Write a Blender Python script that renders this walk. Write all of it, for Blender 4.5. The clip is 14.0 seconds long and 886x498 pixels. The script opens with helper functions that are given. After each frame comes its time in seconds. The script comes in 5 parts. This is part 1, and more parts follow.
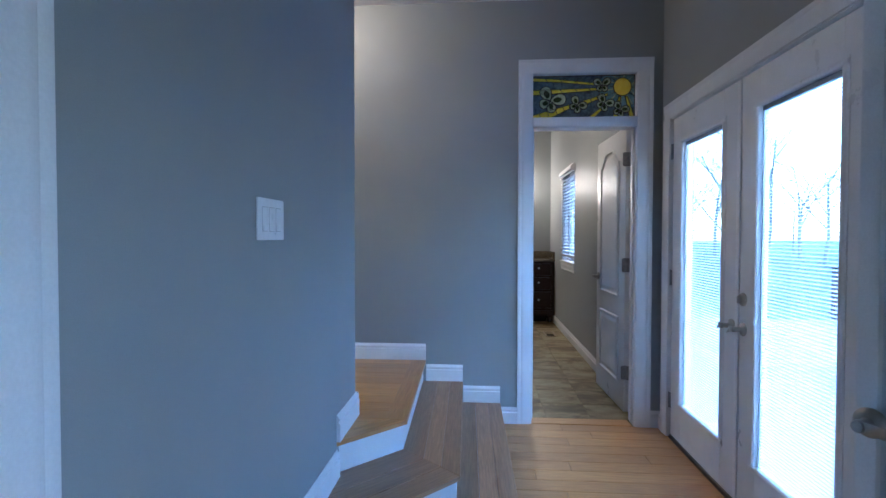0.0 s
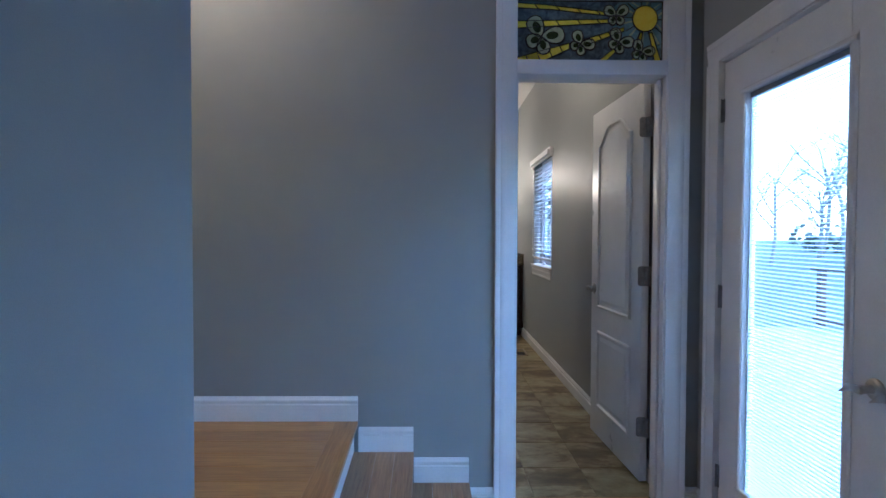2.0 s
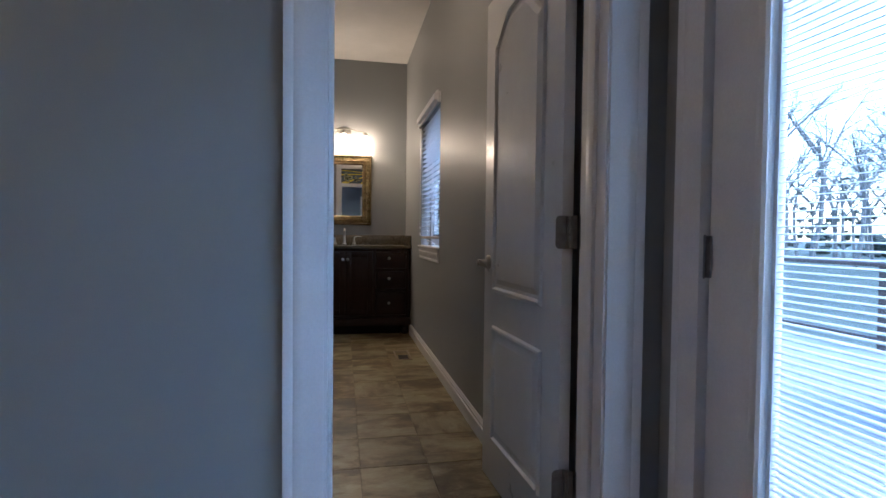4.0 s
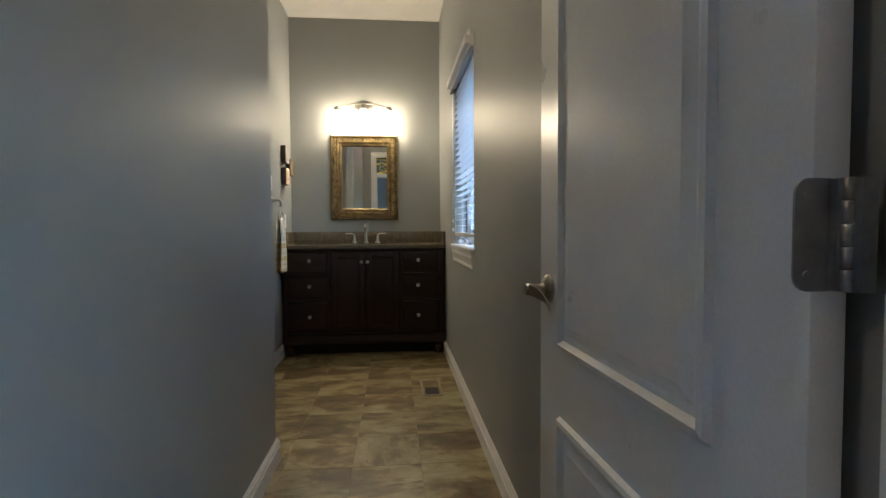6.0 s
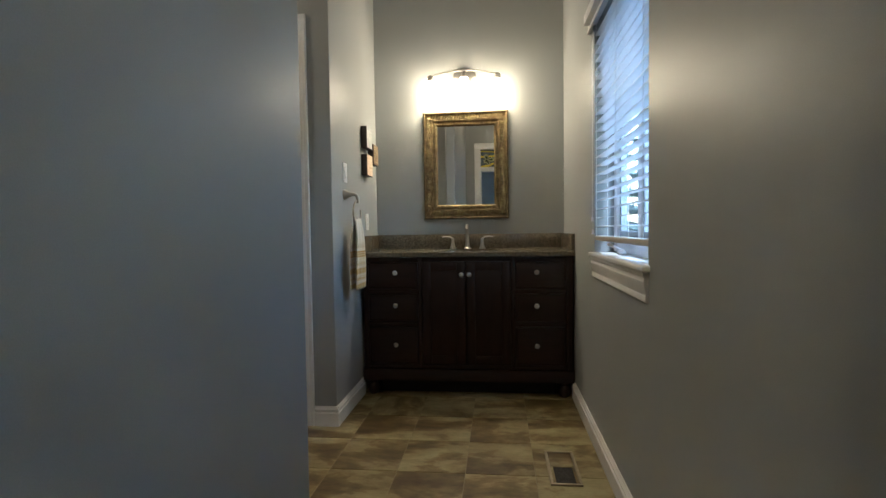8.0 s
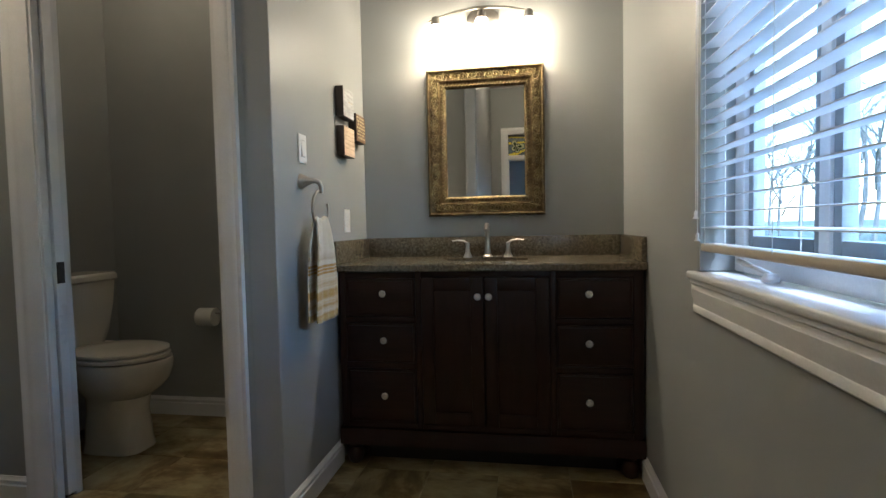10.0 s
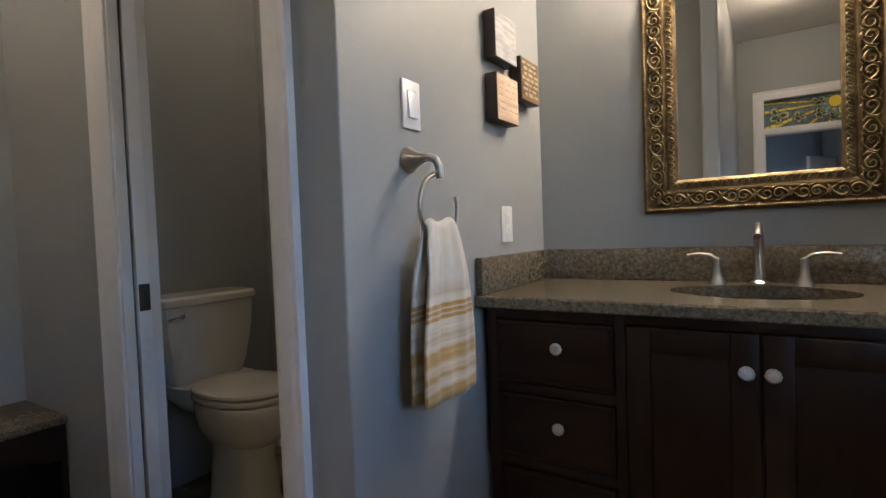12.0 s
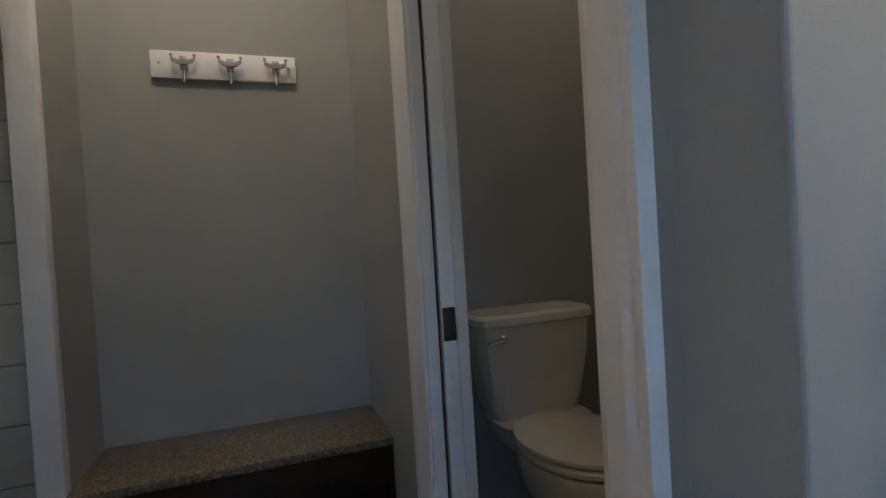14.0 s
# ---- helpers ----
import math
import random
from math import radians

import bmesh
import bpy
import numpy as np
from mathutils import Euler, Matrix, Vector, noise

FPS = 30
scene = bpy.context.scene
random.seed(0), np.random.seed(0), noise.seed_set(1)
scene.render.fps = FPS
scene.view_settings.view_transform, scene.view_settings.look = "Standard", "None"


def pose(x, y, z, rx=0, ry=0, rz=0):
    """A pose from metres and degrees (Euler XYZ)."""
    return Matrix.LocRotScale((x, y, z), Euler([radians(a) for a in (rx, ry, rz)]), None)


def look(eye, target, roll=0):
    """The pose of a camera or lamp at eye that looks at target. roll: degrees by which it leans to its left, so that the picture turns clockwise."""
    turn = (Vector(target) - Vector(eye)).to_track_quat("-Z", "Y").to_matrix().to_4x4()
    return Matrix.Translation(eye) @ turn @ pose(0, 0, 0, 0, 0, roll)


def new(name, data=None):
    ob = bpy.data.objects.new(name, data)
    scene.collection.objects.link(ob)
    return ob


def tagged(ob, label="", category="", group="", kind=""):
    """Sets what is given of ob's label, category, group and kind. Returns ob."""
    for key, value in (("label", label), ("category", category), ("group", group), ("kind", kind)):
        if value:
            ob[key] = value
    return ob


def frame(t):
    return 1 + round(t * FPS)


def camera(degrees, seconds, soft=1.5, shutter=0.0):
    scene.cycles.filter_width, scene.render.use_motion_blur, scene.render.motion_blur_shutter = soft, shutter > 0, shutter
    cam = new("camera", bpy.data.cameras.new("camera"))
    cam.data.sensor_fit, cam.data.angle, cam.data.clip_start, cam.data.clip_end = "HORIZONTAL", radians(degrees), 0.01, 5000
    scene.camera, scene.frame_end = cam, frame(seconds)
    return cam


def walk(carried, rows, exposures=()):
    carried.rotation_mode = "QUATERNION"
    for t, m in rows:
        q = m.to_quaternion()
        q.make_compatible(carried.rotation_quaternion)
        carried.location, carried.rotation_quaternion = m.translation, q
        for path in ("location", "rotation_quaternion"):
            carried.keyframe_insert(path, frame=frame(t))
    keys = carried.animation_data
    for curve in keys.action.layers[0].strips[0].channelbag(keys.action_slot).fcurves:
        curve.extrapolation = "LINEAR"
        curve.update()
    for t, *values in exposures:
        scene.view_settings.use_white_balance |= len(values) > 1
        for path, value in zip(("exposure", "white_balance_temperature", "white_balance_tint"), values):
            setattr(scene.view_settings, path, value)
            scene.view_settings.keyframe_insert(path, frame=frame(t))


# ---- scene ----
cam = camera(81.8, 14.0)
PATH = [
    (0, (0.047, -0.26, 1.295), (-0.101, 1.734, 1.248), 0.1),
    (0.5, (0.029, 0.042, 1.312), (-0.118, 2.036, 1.263), 0.1),
    (1, (0.02, 0.338, 1.309), (-0.099, 2.334, 1.26), 0.2),
    (1.5, (0.0, 0.617, 1.308), (-0.061, 2.615, 1.26), 0.2),
    (2, (0.03, 0.919, 1.293), (0.054, 2.918, 1.245), 0.2),
    (2.5, (0.103, 1.238, 1.272), (0.242, 3.233, 1.223), 0.2),
    (3, (0.19, 1.556, 1.175), (0.44, 3.54, 1.127), 0.4),
    (3.5, (0.32, 1.832, 1.099), (0.67, 3.8, 1.048), 0.5),
    (3.7, (0.366, 1.937, 1.079), (0.751, 3.899, 1.027), 0.6),
    (5.8, (0.718, 3.01, 1.098), (0.973, 4.992, 1.020), -0.2),
    (6, (0.719, 3.133, 1.100), (0.908, 5.122, 1.018), -0.3),
    (6.5, (0.717, 3.408, 1.100), (0.766, 5.406, 1.016), -0.5),
    (7, (0.707, 3.666, 1.114), (0.646, 5.663, 1.026), -0.6),
    (7.5, (0.692, 3.942, 1.1), (0.538, 5.934, 1.02), -0.8),
    (8, (0.677, 4.236, 1.114), (0.462, 6.223, 1.034), -0.8),
    (8.2, (0.659, 4.356, 1.094), (0.43, 6.342, 1.029), -0.7),
    (10.3, (0.665, 5.432, 1.14), (0.29, 7.394, 1.045), -1.3),
    (10.5, (0.676, 5.537, 1.127), (0.26, 7.491, 1.04), -1.3),
    (11, (0.656, 5.796, 1.131), (0.109, 7.718, 1.048), -1.5),
    (11.5, (0.606, 6.03, 1.137), (-0.201, 7.858, 1.056), -1.9),
    (12, (0.496, 6.255, 1.15), (-0.598, 7.929, 1.084), -2.2),
    (12.5, (0.394, 6.434, 1.178), (-0.956, 7.907, 1.094), -2.8),
    (13, (0.268, 6.593, 1.184), (-1.301, 7.831, 1.112), -3.2),
    (13.5, (0.119, 6.681, 1.179), (-1.609, 7.687, 1.128), -3.3),
    (14, (0.001, 6.683, 1.196), (-1.887, 7.342, 1.159), -3.5),
]
walk(cam, [(t, look(eye, target, roll)) for t, eye, target, roll in PATH], [(0, 3.75, 4280, 10), (2, 3.4, 4400, 10), (3.5, 2.8, 4850, 16), (6, 3.35, 5050, 2), (8, 3.34, 4870, 1), (10.5, 3.31, 4820, 5), (11.5, 3.42, 4850, 11), (13, 3.32, 4850, 11), (14, 3.12, 4800, 8)])

# ---------------------------------------------------------------- light
world = bpy.data.worlds.new("sky")
scene.world = world
world.use_nodes = True
wt = world.node_tree
wt.nodes.clear()
sky = wt.nodes.new("ShaderNodeTexSky")
sky.sky_type, sky.sun_disc = "NISHITA", False
sky.sun_elevation, sky.sun_rotation = radians(54), radians(149)
sky.dust_density, sky.air_density = 1.0, 1.6
bg = wt.nodes.new("ShaderNodeBackground")
bg.inputs["Strength"].default_value = 0.15
out = wt.nodes.new("ShaderNodeOutputWorld")
wt.links.new(sky.outputs[0], bg.inputs["Color"])
wt.links.new(bg.outputs[0], out.inputs["Surface"])

sun = new("sun", bpy.data.lights.new("sun", "SUN"))
sun.data.energy, sun.data.angle, sun.data.color = 0.7, radians(20), (1.0, 0.98, 0.95)
sun.matrix_world = look((3, -3, 8), (0, 2, 0))


def bulb(name, at, watts, color, radius=0.03):
    ob = new(name, bpy.data.lights.new(name, "POINT"))
    ob.data.energy, ob.data.color, ob.data.shadow_soft_size = watts, color, radius
    ob.location = at
    return ob


WARM = (1.0, 0.66, 0.35)

# ---------------------------------------------------------------- mesh tools
WORLD = {}


def thing(name, at, label, category, group="", kind=""):
    ob = new(name)
    ob.location = at
    ob.empty_display_size = 0.05
    WORLD[ob] = Matrix.Translation(at)
    return tagged(ob, label, category, group, kind)


def to_mesh(name, bm, material, smooth=True):
    bmesh.ops.recalc_face_normals(bm, faces=bm.faces)
    me = bpy.data.meshes.new(name)
    bm.to_mesh(me)
    bm.free()
    if material:
        me.materials.append(material)
    if smooth:
        for p in me.polygons:
            p.use_smooth = True
        me.set_sharp_from_angle(angle=radians(38))
    return me


def part(name, bm, material, parent=None, label="", smooth=True):
    ob = new(name, bm if isinstance(bm, bpy.types.Mesh) else to_mesh(name, bm, material, smooth))
    WORLD[ob] = Matrix.Identity(4)
    if parent is not None:
        ob.parent = parent
        ob.matrix_parent_inverse = WORLD[parent].inverted()
    return tagged(ob, label)


def piece(name, mesh, parent, m):
    """One of many alike pieces that share a mesh, at the world pose m."""
    ob = new(name, mesh)
    ob.parent = parent
    ob.matrix_parent_inverse = WORLD[parent].inverted()
    ob.matrix_basis = m
    WORLD[ob] = m
    return ob


def structure(name, bm, material, label, category, smooth=True):
    return tagged(part(name, bm, material, None, "", smooth), label, category, "", "structure")


def box(bm, x0, x1, y0, y1, z0, z1, bev=0.0, seg=2):
    m = Matrix.LocRotScale(((x0 + x1) / 2, (y0 + y1) / 2, (z0 + z1) / 2), None, (abs(x1 - x0), abs(y1 - y0), abs(z1 - z0)))
    r = bmesh.ops.create_cube(bm, size=1.0, matrix=m)
    if bev:
        edges = list({e for v in r["verts"] for e in v.link_edges})
        bmesh.ops.bevel(bm, geom=edges, offset=bev, segments=seg, affect="EDGES", profile=0.5)
    return bm


def B(x0, x1, y0, y1, z0, z1, bev=0.0, seg=2):
    return box(bmesh.new(), x0, x1, y0, y1, z0, z1, bev, seg)


def lathe(bm, profile, m=None, segs=20, squash=(1, 1)):
    """Turns (radius, height) pairs round the local z axis."""
    m = m or Matrix.Identity(4)
    rings = []
    for r, z in profile:
        rings.append([bm.verts.new(m @ Vector((max(r, 1e-5) * squash[0] * math.cos(2 * math.pi * i / segs), max(r, 1e-5) * squash[1] * math.sin(2 * math.pi * i / segs), z))) for i in range(segs)])
    for a, b in zip(rings, rings[1:]):
        for i in range(segs):
            bm.faces.new((a[i], a[(i + 1) % segs], b[(i + 1) % segs], b[i]))
    bm.faces.new(rings[0][::-1])
    bm.faces.new(rings[-1])
    return bm


def tube(bm, pts, radius, segs=8, flat=1.0):
    """A round bar along points; radius is one number or one for each point."""
    pts = [Vector(p) for p in pts]
    rad = radius if isinstance(radius, (list, tuple)) else [radius] * len(pts)
    up = Vector((0, 0, 1))
    rings = []
    side = None
    for i, p in enumerate(pts):
        d = (pts[min(i + 1, len(pts) - 1)] - pts[max(i - 1, 0)]).normalized()
        if side is None:
            side = d.cross(up)
            if side.length < 0.1:
                side = d.cross(Vector((1, 0, 0)))
        side = (side - d * side.dot(d)).normalized()
        other = d.cross(side)
        rings.append([bm.verts.new(p + rad[i] * (math.cos(2 * math.pi * k / segs) * side + flat * math.sin(2 * math.pi * k / segs) * other)) for k in range(segs)])
    for a, b in zip(rings, rings[1:]):
        for k in range(segs):
            bm.faces.new((a[k], a[(k + 1) % segs], b[(k + 1) % segs], b[k]))
    bm.faces.new(rings[0][::-1])
    bm.faces.new(rings[-1])
    return bm


def prism(bm, poly, z0, z1, m=None):
    """A flat polygon (u, v) given thickness from z0 to z1, laid by m."""
    m = m or Matrix.Identity(4)
    lo = [bm.verts.new(m @ Vector((u, v, z0))) for u, v in poly]
    hi = [bm.verts.new(m @ Vector((u, v, z1))) for u, v in poly]
    n = len(poly)
    for i in range(n):
        bm.faces.new((lo[i], lo[(i + 1) % n], hi[(i + 1) % n], hi[i]))
    bm.faces.new(lo[::-1])
    bm.faces.new(hi)
    return bm


def strip(bm, p0, p1, outward, profile, up=(0, 0, 1)):
    """A moulding from p0 to p1: its profile is (out, up) pairs."""
    p0, p1, o, u = Vector(p0), Vector(p1), Vector(outward), Vector(up)
    a = [bm.verts.new(p0 + o * x + u * y) for x, y in profile]
    b = [bm.verts.new(p1 + o * x + u * y) for x, y in profile]
    n = len(profile)
    for i in range(n):
        bm.faces.new((a[i], a[(i + 1) % n], b[(i + 1) % n], b[i]))
    bm.faces.new(a[::-1])
    bm.faces.new(b)
    return bm


def loft(bm, rings):
    vs = [[bm.verts.new(p) for p in r] for r in rings]
    n = len(vs[0])
    for a, b in zip(vs, vs[1:]):
        for i in range(n):
            bm.faces.new((a[i], a[(i + 1) % n], b[(i + 1) % n], b[i]))
    bm.faces.new(vs[0][::-1])
    bm.faces.new(vs[-1])
    return bm


def grid(bm, nu, nv, f):
    vs = [[bm.verts.new(f(i / nu, j / nv)) for i in range(nu + 1)] for j in range(nv + 1)]
    for j in range(nv):
        for i in range(nu):
            bm.faces.new((vs[j][i], vs[j][i + 1], vs[j + 1][i + 1], vs[j + 1][i]))
    return bm


# ---------------------------------------------------------------- materials
def nodes_of(name):
    m = bpy.data.materials.new(name)
    m.use_nodes = True
    nt = m.node_tree
    return m, nt, nt.nodes["Principled BSDF"]


def ramp(nt, stops):
    r = nt.nodes.new("ShaderNodeValToRGB")
    els = r.color_ramp.elements
    while len(els) < len(stops):
        els.new(0.5)
    for e, (p, c) in zip(els, stops):
        e.position, e.color = p, (*c, 1)
    return r


def noise_node(nt, coord, scale, detail=4, rough=0.55, stretch=None, distort=0.0):
    src = coord
    if stretch:
        mp = nt.nodes.new("ShaderNodeMapping")
        mp.inputs["Scale"].default_value = stretch
        nt.links.new(coord, mp.inputs["Vector"])
        src = mp.outputs[0]
    n = nt.nodes.new("ShaderNodeTexNoise")
    n.inputs["Scale"].default_value, n.inputs["Detail"].default_value, n.inputs["Roughness"].default_value = scale, detail, rough
    n.inputs["Distortion"].default_value = distort
    nt.links.new(src, n.inputs["Vector"])
    return n.outputs["Fac"]


def mix(nt, fac, a, b, kind="MIX"):
    n = nt.nodes.new("ShaderNodeMix")
    n.data_type, n.blend_type = "RGBA", kind
    for sock, v in ((n.inputs[0], fac), (n.inputs[6], a), (n.inputs[7], b)):
        if isinstance(v, (int, float)):
            sock.default_value = v
        elif isinstance(v, tuple):
            sock.default_value = (*v, 1)
        else:
            nt.links.new(v, sock)
    return n.outputs[2]


def bump(nt, bsdf, height, strength, distance=0.002):
    b = nt.nodes.new("ShaderNodeBump")
    b.inputs["Strength"].default_value, b.inputs["Distance"].default_value = strength, distance
    nt.links.new(height, b.inputs["Height"])
    nt.links.new(b.outputs[0], bsdf.inputs["Normal"])


def place_coord(nt):
    return nt.nodes.new("ShaderNodeNewGeometry").outputs["Position"]


def local_coord(nt, jitter=True):
    co = nt.nodes.new("ShaderNodeTexCoord").outputs["Object"]
    if not jitter:
        return co, None
    info = nt.nodes.new("ShaderNodeObjectInfo")
    off = nt.nodes.new("ShaderNodeVectorMath")
    off.operation = "MULTIPLY_ADD"
    off.inputs[1].default_value = (1, 1, 1)
    sc = nt.nodes.new("ShaderNodeMath")
    sc.operation = "MULTIPLY"
    sc.inputs[1].default_value = 37.0
    nt.links.new(info.outputs["Random"], sc.inputs[0])
    nt.links.new(co, off.inputs[0])
    nt.links.new(sc.outputs[0], off.inputs[2])
    return off.outputs[0], info.outputs["Random"]


def surface(name, dark, light, scale=3.0, rough=0.5, fine=120.0, bump_by=0.15, metal=0.0, spread=(0.3, 0.7), stretch=None, rough_by=0.08, spec=0.5, dist=0.001):
    """A surface with slow variation in colour and fine relief."""
    m, nt, b = nodes_of(name)
    co = place_coord(nt)
    big = noise_node(nt, co, scale, 5, 0.6, stretch)
    r = ramp(nt, [(spread[0], dark), (spread[1], light)])
    nt.links.new(big, r.inputs[0])
    small = noise_node(nt, co, fine, 3, 0.6, stretch)
    r2 = ramp(nt, [(0.3, (0.93, 0.93, 0.93)), (0.7, (1, 1, 1))])
    nt.links.new(small, r2.inputs[0])
    nt.links.new(mix(nt, 1.0, r.outputs[0], r2.outputs[0], "MULTIPLY"), b.inputs["Base Color"])
    rr = nt.nodes.new("ShaderNodeMapRange")
    rr.inputs["To Min"].default_value, rr.inputs["To Max"].default_value = rough - rough_by, rough + rough_by
    nt.links.new(big, rr.inputs["Value"])
    nt.links.new(rr.outputs[0], b.inputs["Roughness"])
    b.inputs["Metallic"].default_value = metal
    b.inputs["Specular IOR Level"].default_value = spec
    if bump_by:
        bump(nt, b, small, bump_by, dist)
    return m


GREY_WALL = surface("grey_wall_paint", (0.302, 0.313, 0.314), (0.324, 0.335, 0.336), 1.6, 0.44, 420, 0.10, rough_by=0.03, dist=0.0006)
GREY_WALL.node_tree.nodes["Principled BSDF"].inputs["Specular IOR Level"].default_value = 0.18
WHITE_PAINT = surface("white_satin_paint", (0.70, 0.70, 0.71), (0.78, 0.78, 0.79), 4, 0.34, 160, 0.06, dist=0.0006)
CEILING = surface("ceiling_white", (0.72, 0.70, 0.66), (0.80, 0.78, 0.74), 3, 0.85, 260, 0.35)
DOOR_PAINT = surface("door_white_paint", (0.76, 0.76, 0.77), (0.83, 0.83, 0.84), 5, 0.30, 200, 0.08, dist=0.0006)
PLASTIC = surface("white_plastic", (0.74, 0.74, 0.75), (0.80, 0.80, 0.81), 30, 0.30, 300, 0.02)
NICKEL = surface("brushed_nickel", (0.42, 0.40, 0.37), (0.54, 0.52, 0.48), 25, 0.36, 700, 0.05, metal=1.0)
STEEL_DARK = surface("dull_hinge_steel", (0.26, 0.26, 0.27), (0.38, 0.38, 0.39), 40, 0.42, 600, 0.05, metal=1.0)
CHROME = surface("chrome", (0.7, 0.7, 0.7), (0.8, 0.8, 0.8), 20, 0.10, 300, 0.0, metal=1.0, rough_by=0.03)
ESPRESSO = surface("espresso_wood", (0.0085, 0.0030, 0.0022), (0.024, 0.0085, 0.0052), 6, 0.38, 90, 0.12, spec=0.38, stretch=(6, 6, 0.7))
ESPRESSO_H = surface("espresso_wood_level", (0.0085, 0.0030, 0.0022), (0.024, 0.0085, 0.0052), 6, 0.38, 90, 0.12, spec=0.38, stretch=(0.7, 6, 6))
PORCELAIN = surface("porcelain", (0.66, 0.64, 0.58), (0.72, 0.70, 0.64), 5, 0.12, 200, 0.0, rough_by=0.03)
LATCH_BRONZE = surface("dark_bronze", (0.05, 0.048, 0.05), (0.09, 0.085, 0.085), 60, 0.45, 500, 0.05, metal=0.8)
# Black for the toe board and for sheets painted as unlit hollows.
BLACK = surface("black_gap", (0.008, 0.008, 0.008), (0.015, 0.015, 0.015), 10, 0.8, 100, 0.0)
BLIND_WHITE = surface("blind_slat_white", (0.64, 0.64, 0.65), (0.72, 0.72, 0.73), 8, 0.40, 300, 0.03)
PAPER = surface("tissue_paper", (0.74, 0.73, 0.70), (0.8, 0.79, 0.77), 20, 0.9, 300, 0.3)
LEAD = surface("lead_came", (0.03, 0.03, 0.03), (0.06, 0.06, 0.06), 30, 0.45, 200, 0.2, metal=0.6)
ROPE = surface("blind_cord", (0.7, 0.7, 0.7), (0.78, 0.78, 0.78), 60, 0.8, 500, 0.2)
LAWN = surface("winter_lawn", (0.035, 0.045, 0.028), (0.085, 0.095, 0.060), 0.35, 0.9, 6, 0.4)
DECK_PALE = surface("pale_deck_boards", (0.22, 0.215, 0.20), (0.31, 0.305, 0.29), 4, 0.7, 50, 0.3)
COVER_BLUE = surface("grill_cover_cloth", (0.035, 0.045, 0.06), (0.06, 0.075, 0.095), 4, 0.7, 90, 0.4)
RAIL_BROWN = surface("brown_rail_stain", (0.055, 0.036, 0.028), (0.10, 0.068, 0.052), 5, 0.7, 60, 0.3)
DECK_WOOD = surface("weathered_deck", (0.34, 0.33, 0.32), (0.46, 0.45, 0.43), 5, 0.8, 60, 0.3)
BARK = surface("tree_bark", (0.13, 0.122, 0.108), (0.23, 0.218, 0.195), 4, 0.9, 30, 0.6)
SCRUB = surface("far_scrub", (0.035, 0.042, 0.030), (0.085, 0.090, 0.065), 3, 0.9, 20, 0.4)
# Sash vinyl darkened and blued: the recess shade is put into its colour.
SASH = surface("shaded_sash_vinyl", (0.22, 0.25, 0.28), (0.30, 0.33, 0.36), 8, 0.4, 200, 0.03)
RAIL_CREAM = surface("cream_blind_rail", (0.60, 0.54, 0.45), (0.68, 0.62, 0.53), 8, 0.4, 200, 0.03)
SLAT_GREY = surface("enclosed_blind_slat", (0.74, 0.74, 0.74), (0.80, 0.80, 0.80), 8, 0.5, 200, 0.02)
HEDGE = surface("evergreen", (0.07, 0.095, 0.075), (0.15, 0.185, 0.15), 6, 0.9, 40, 0.5)


def bamboo(name, dark, light):
    m, nt, b = nodes_of(name)
    co, rnd = local_coord(nt)
    grain = noise_node(nt, co, 5.0, 5, 0.62, (1.2, 26, 8))
    fine = noise_node(nt, co, 30.0, 3, 0.6, (0.7, 22, 8))
    r = ramp(nt, [(0.28, dark), (0.72, light)])
    nt.links.new(grain, r.inputs[0])
    r2 = ramp(nt, [(0.0, (0.80, 0.78, 0.74)), (1.0, (1.08, 1.06, 1.02))])
    nt.links.new(rnd, r2.inputs[0])
    c = mix(nt, 1.0, r.outputs[0], r2.outputs[0], "MULTIPLY")
    r3 = ramp(nt, [(0.35, (0.82, 0.80, 0.78)), (0.6, (1, 1, 1))])
    nt.links.new(fine, r3.inputs[0])
    nt.links.new(mix(nt, 0.8, c, r3.outputs[0], "MULTIPLY"), b.inputs["Base Color"])
    b.inputs["Roughness"].default_value = 0.34
    bump(nt, b, fine, 0.08, 0.0006)
    return m


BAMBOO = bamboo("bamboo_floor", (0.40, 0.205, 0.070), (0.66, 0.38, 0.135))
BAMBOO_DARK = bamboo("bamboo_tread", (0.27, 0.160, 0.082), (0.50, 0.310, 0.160))


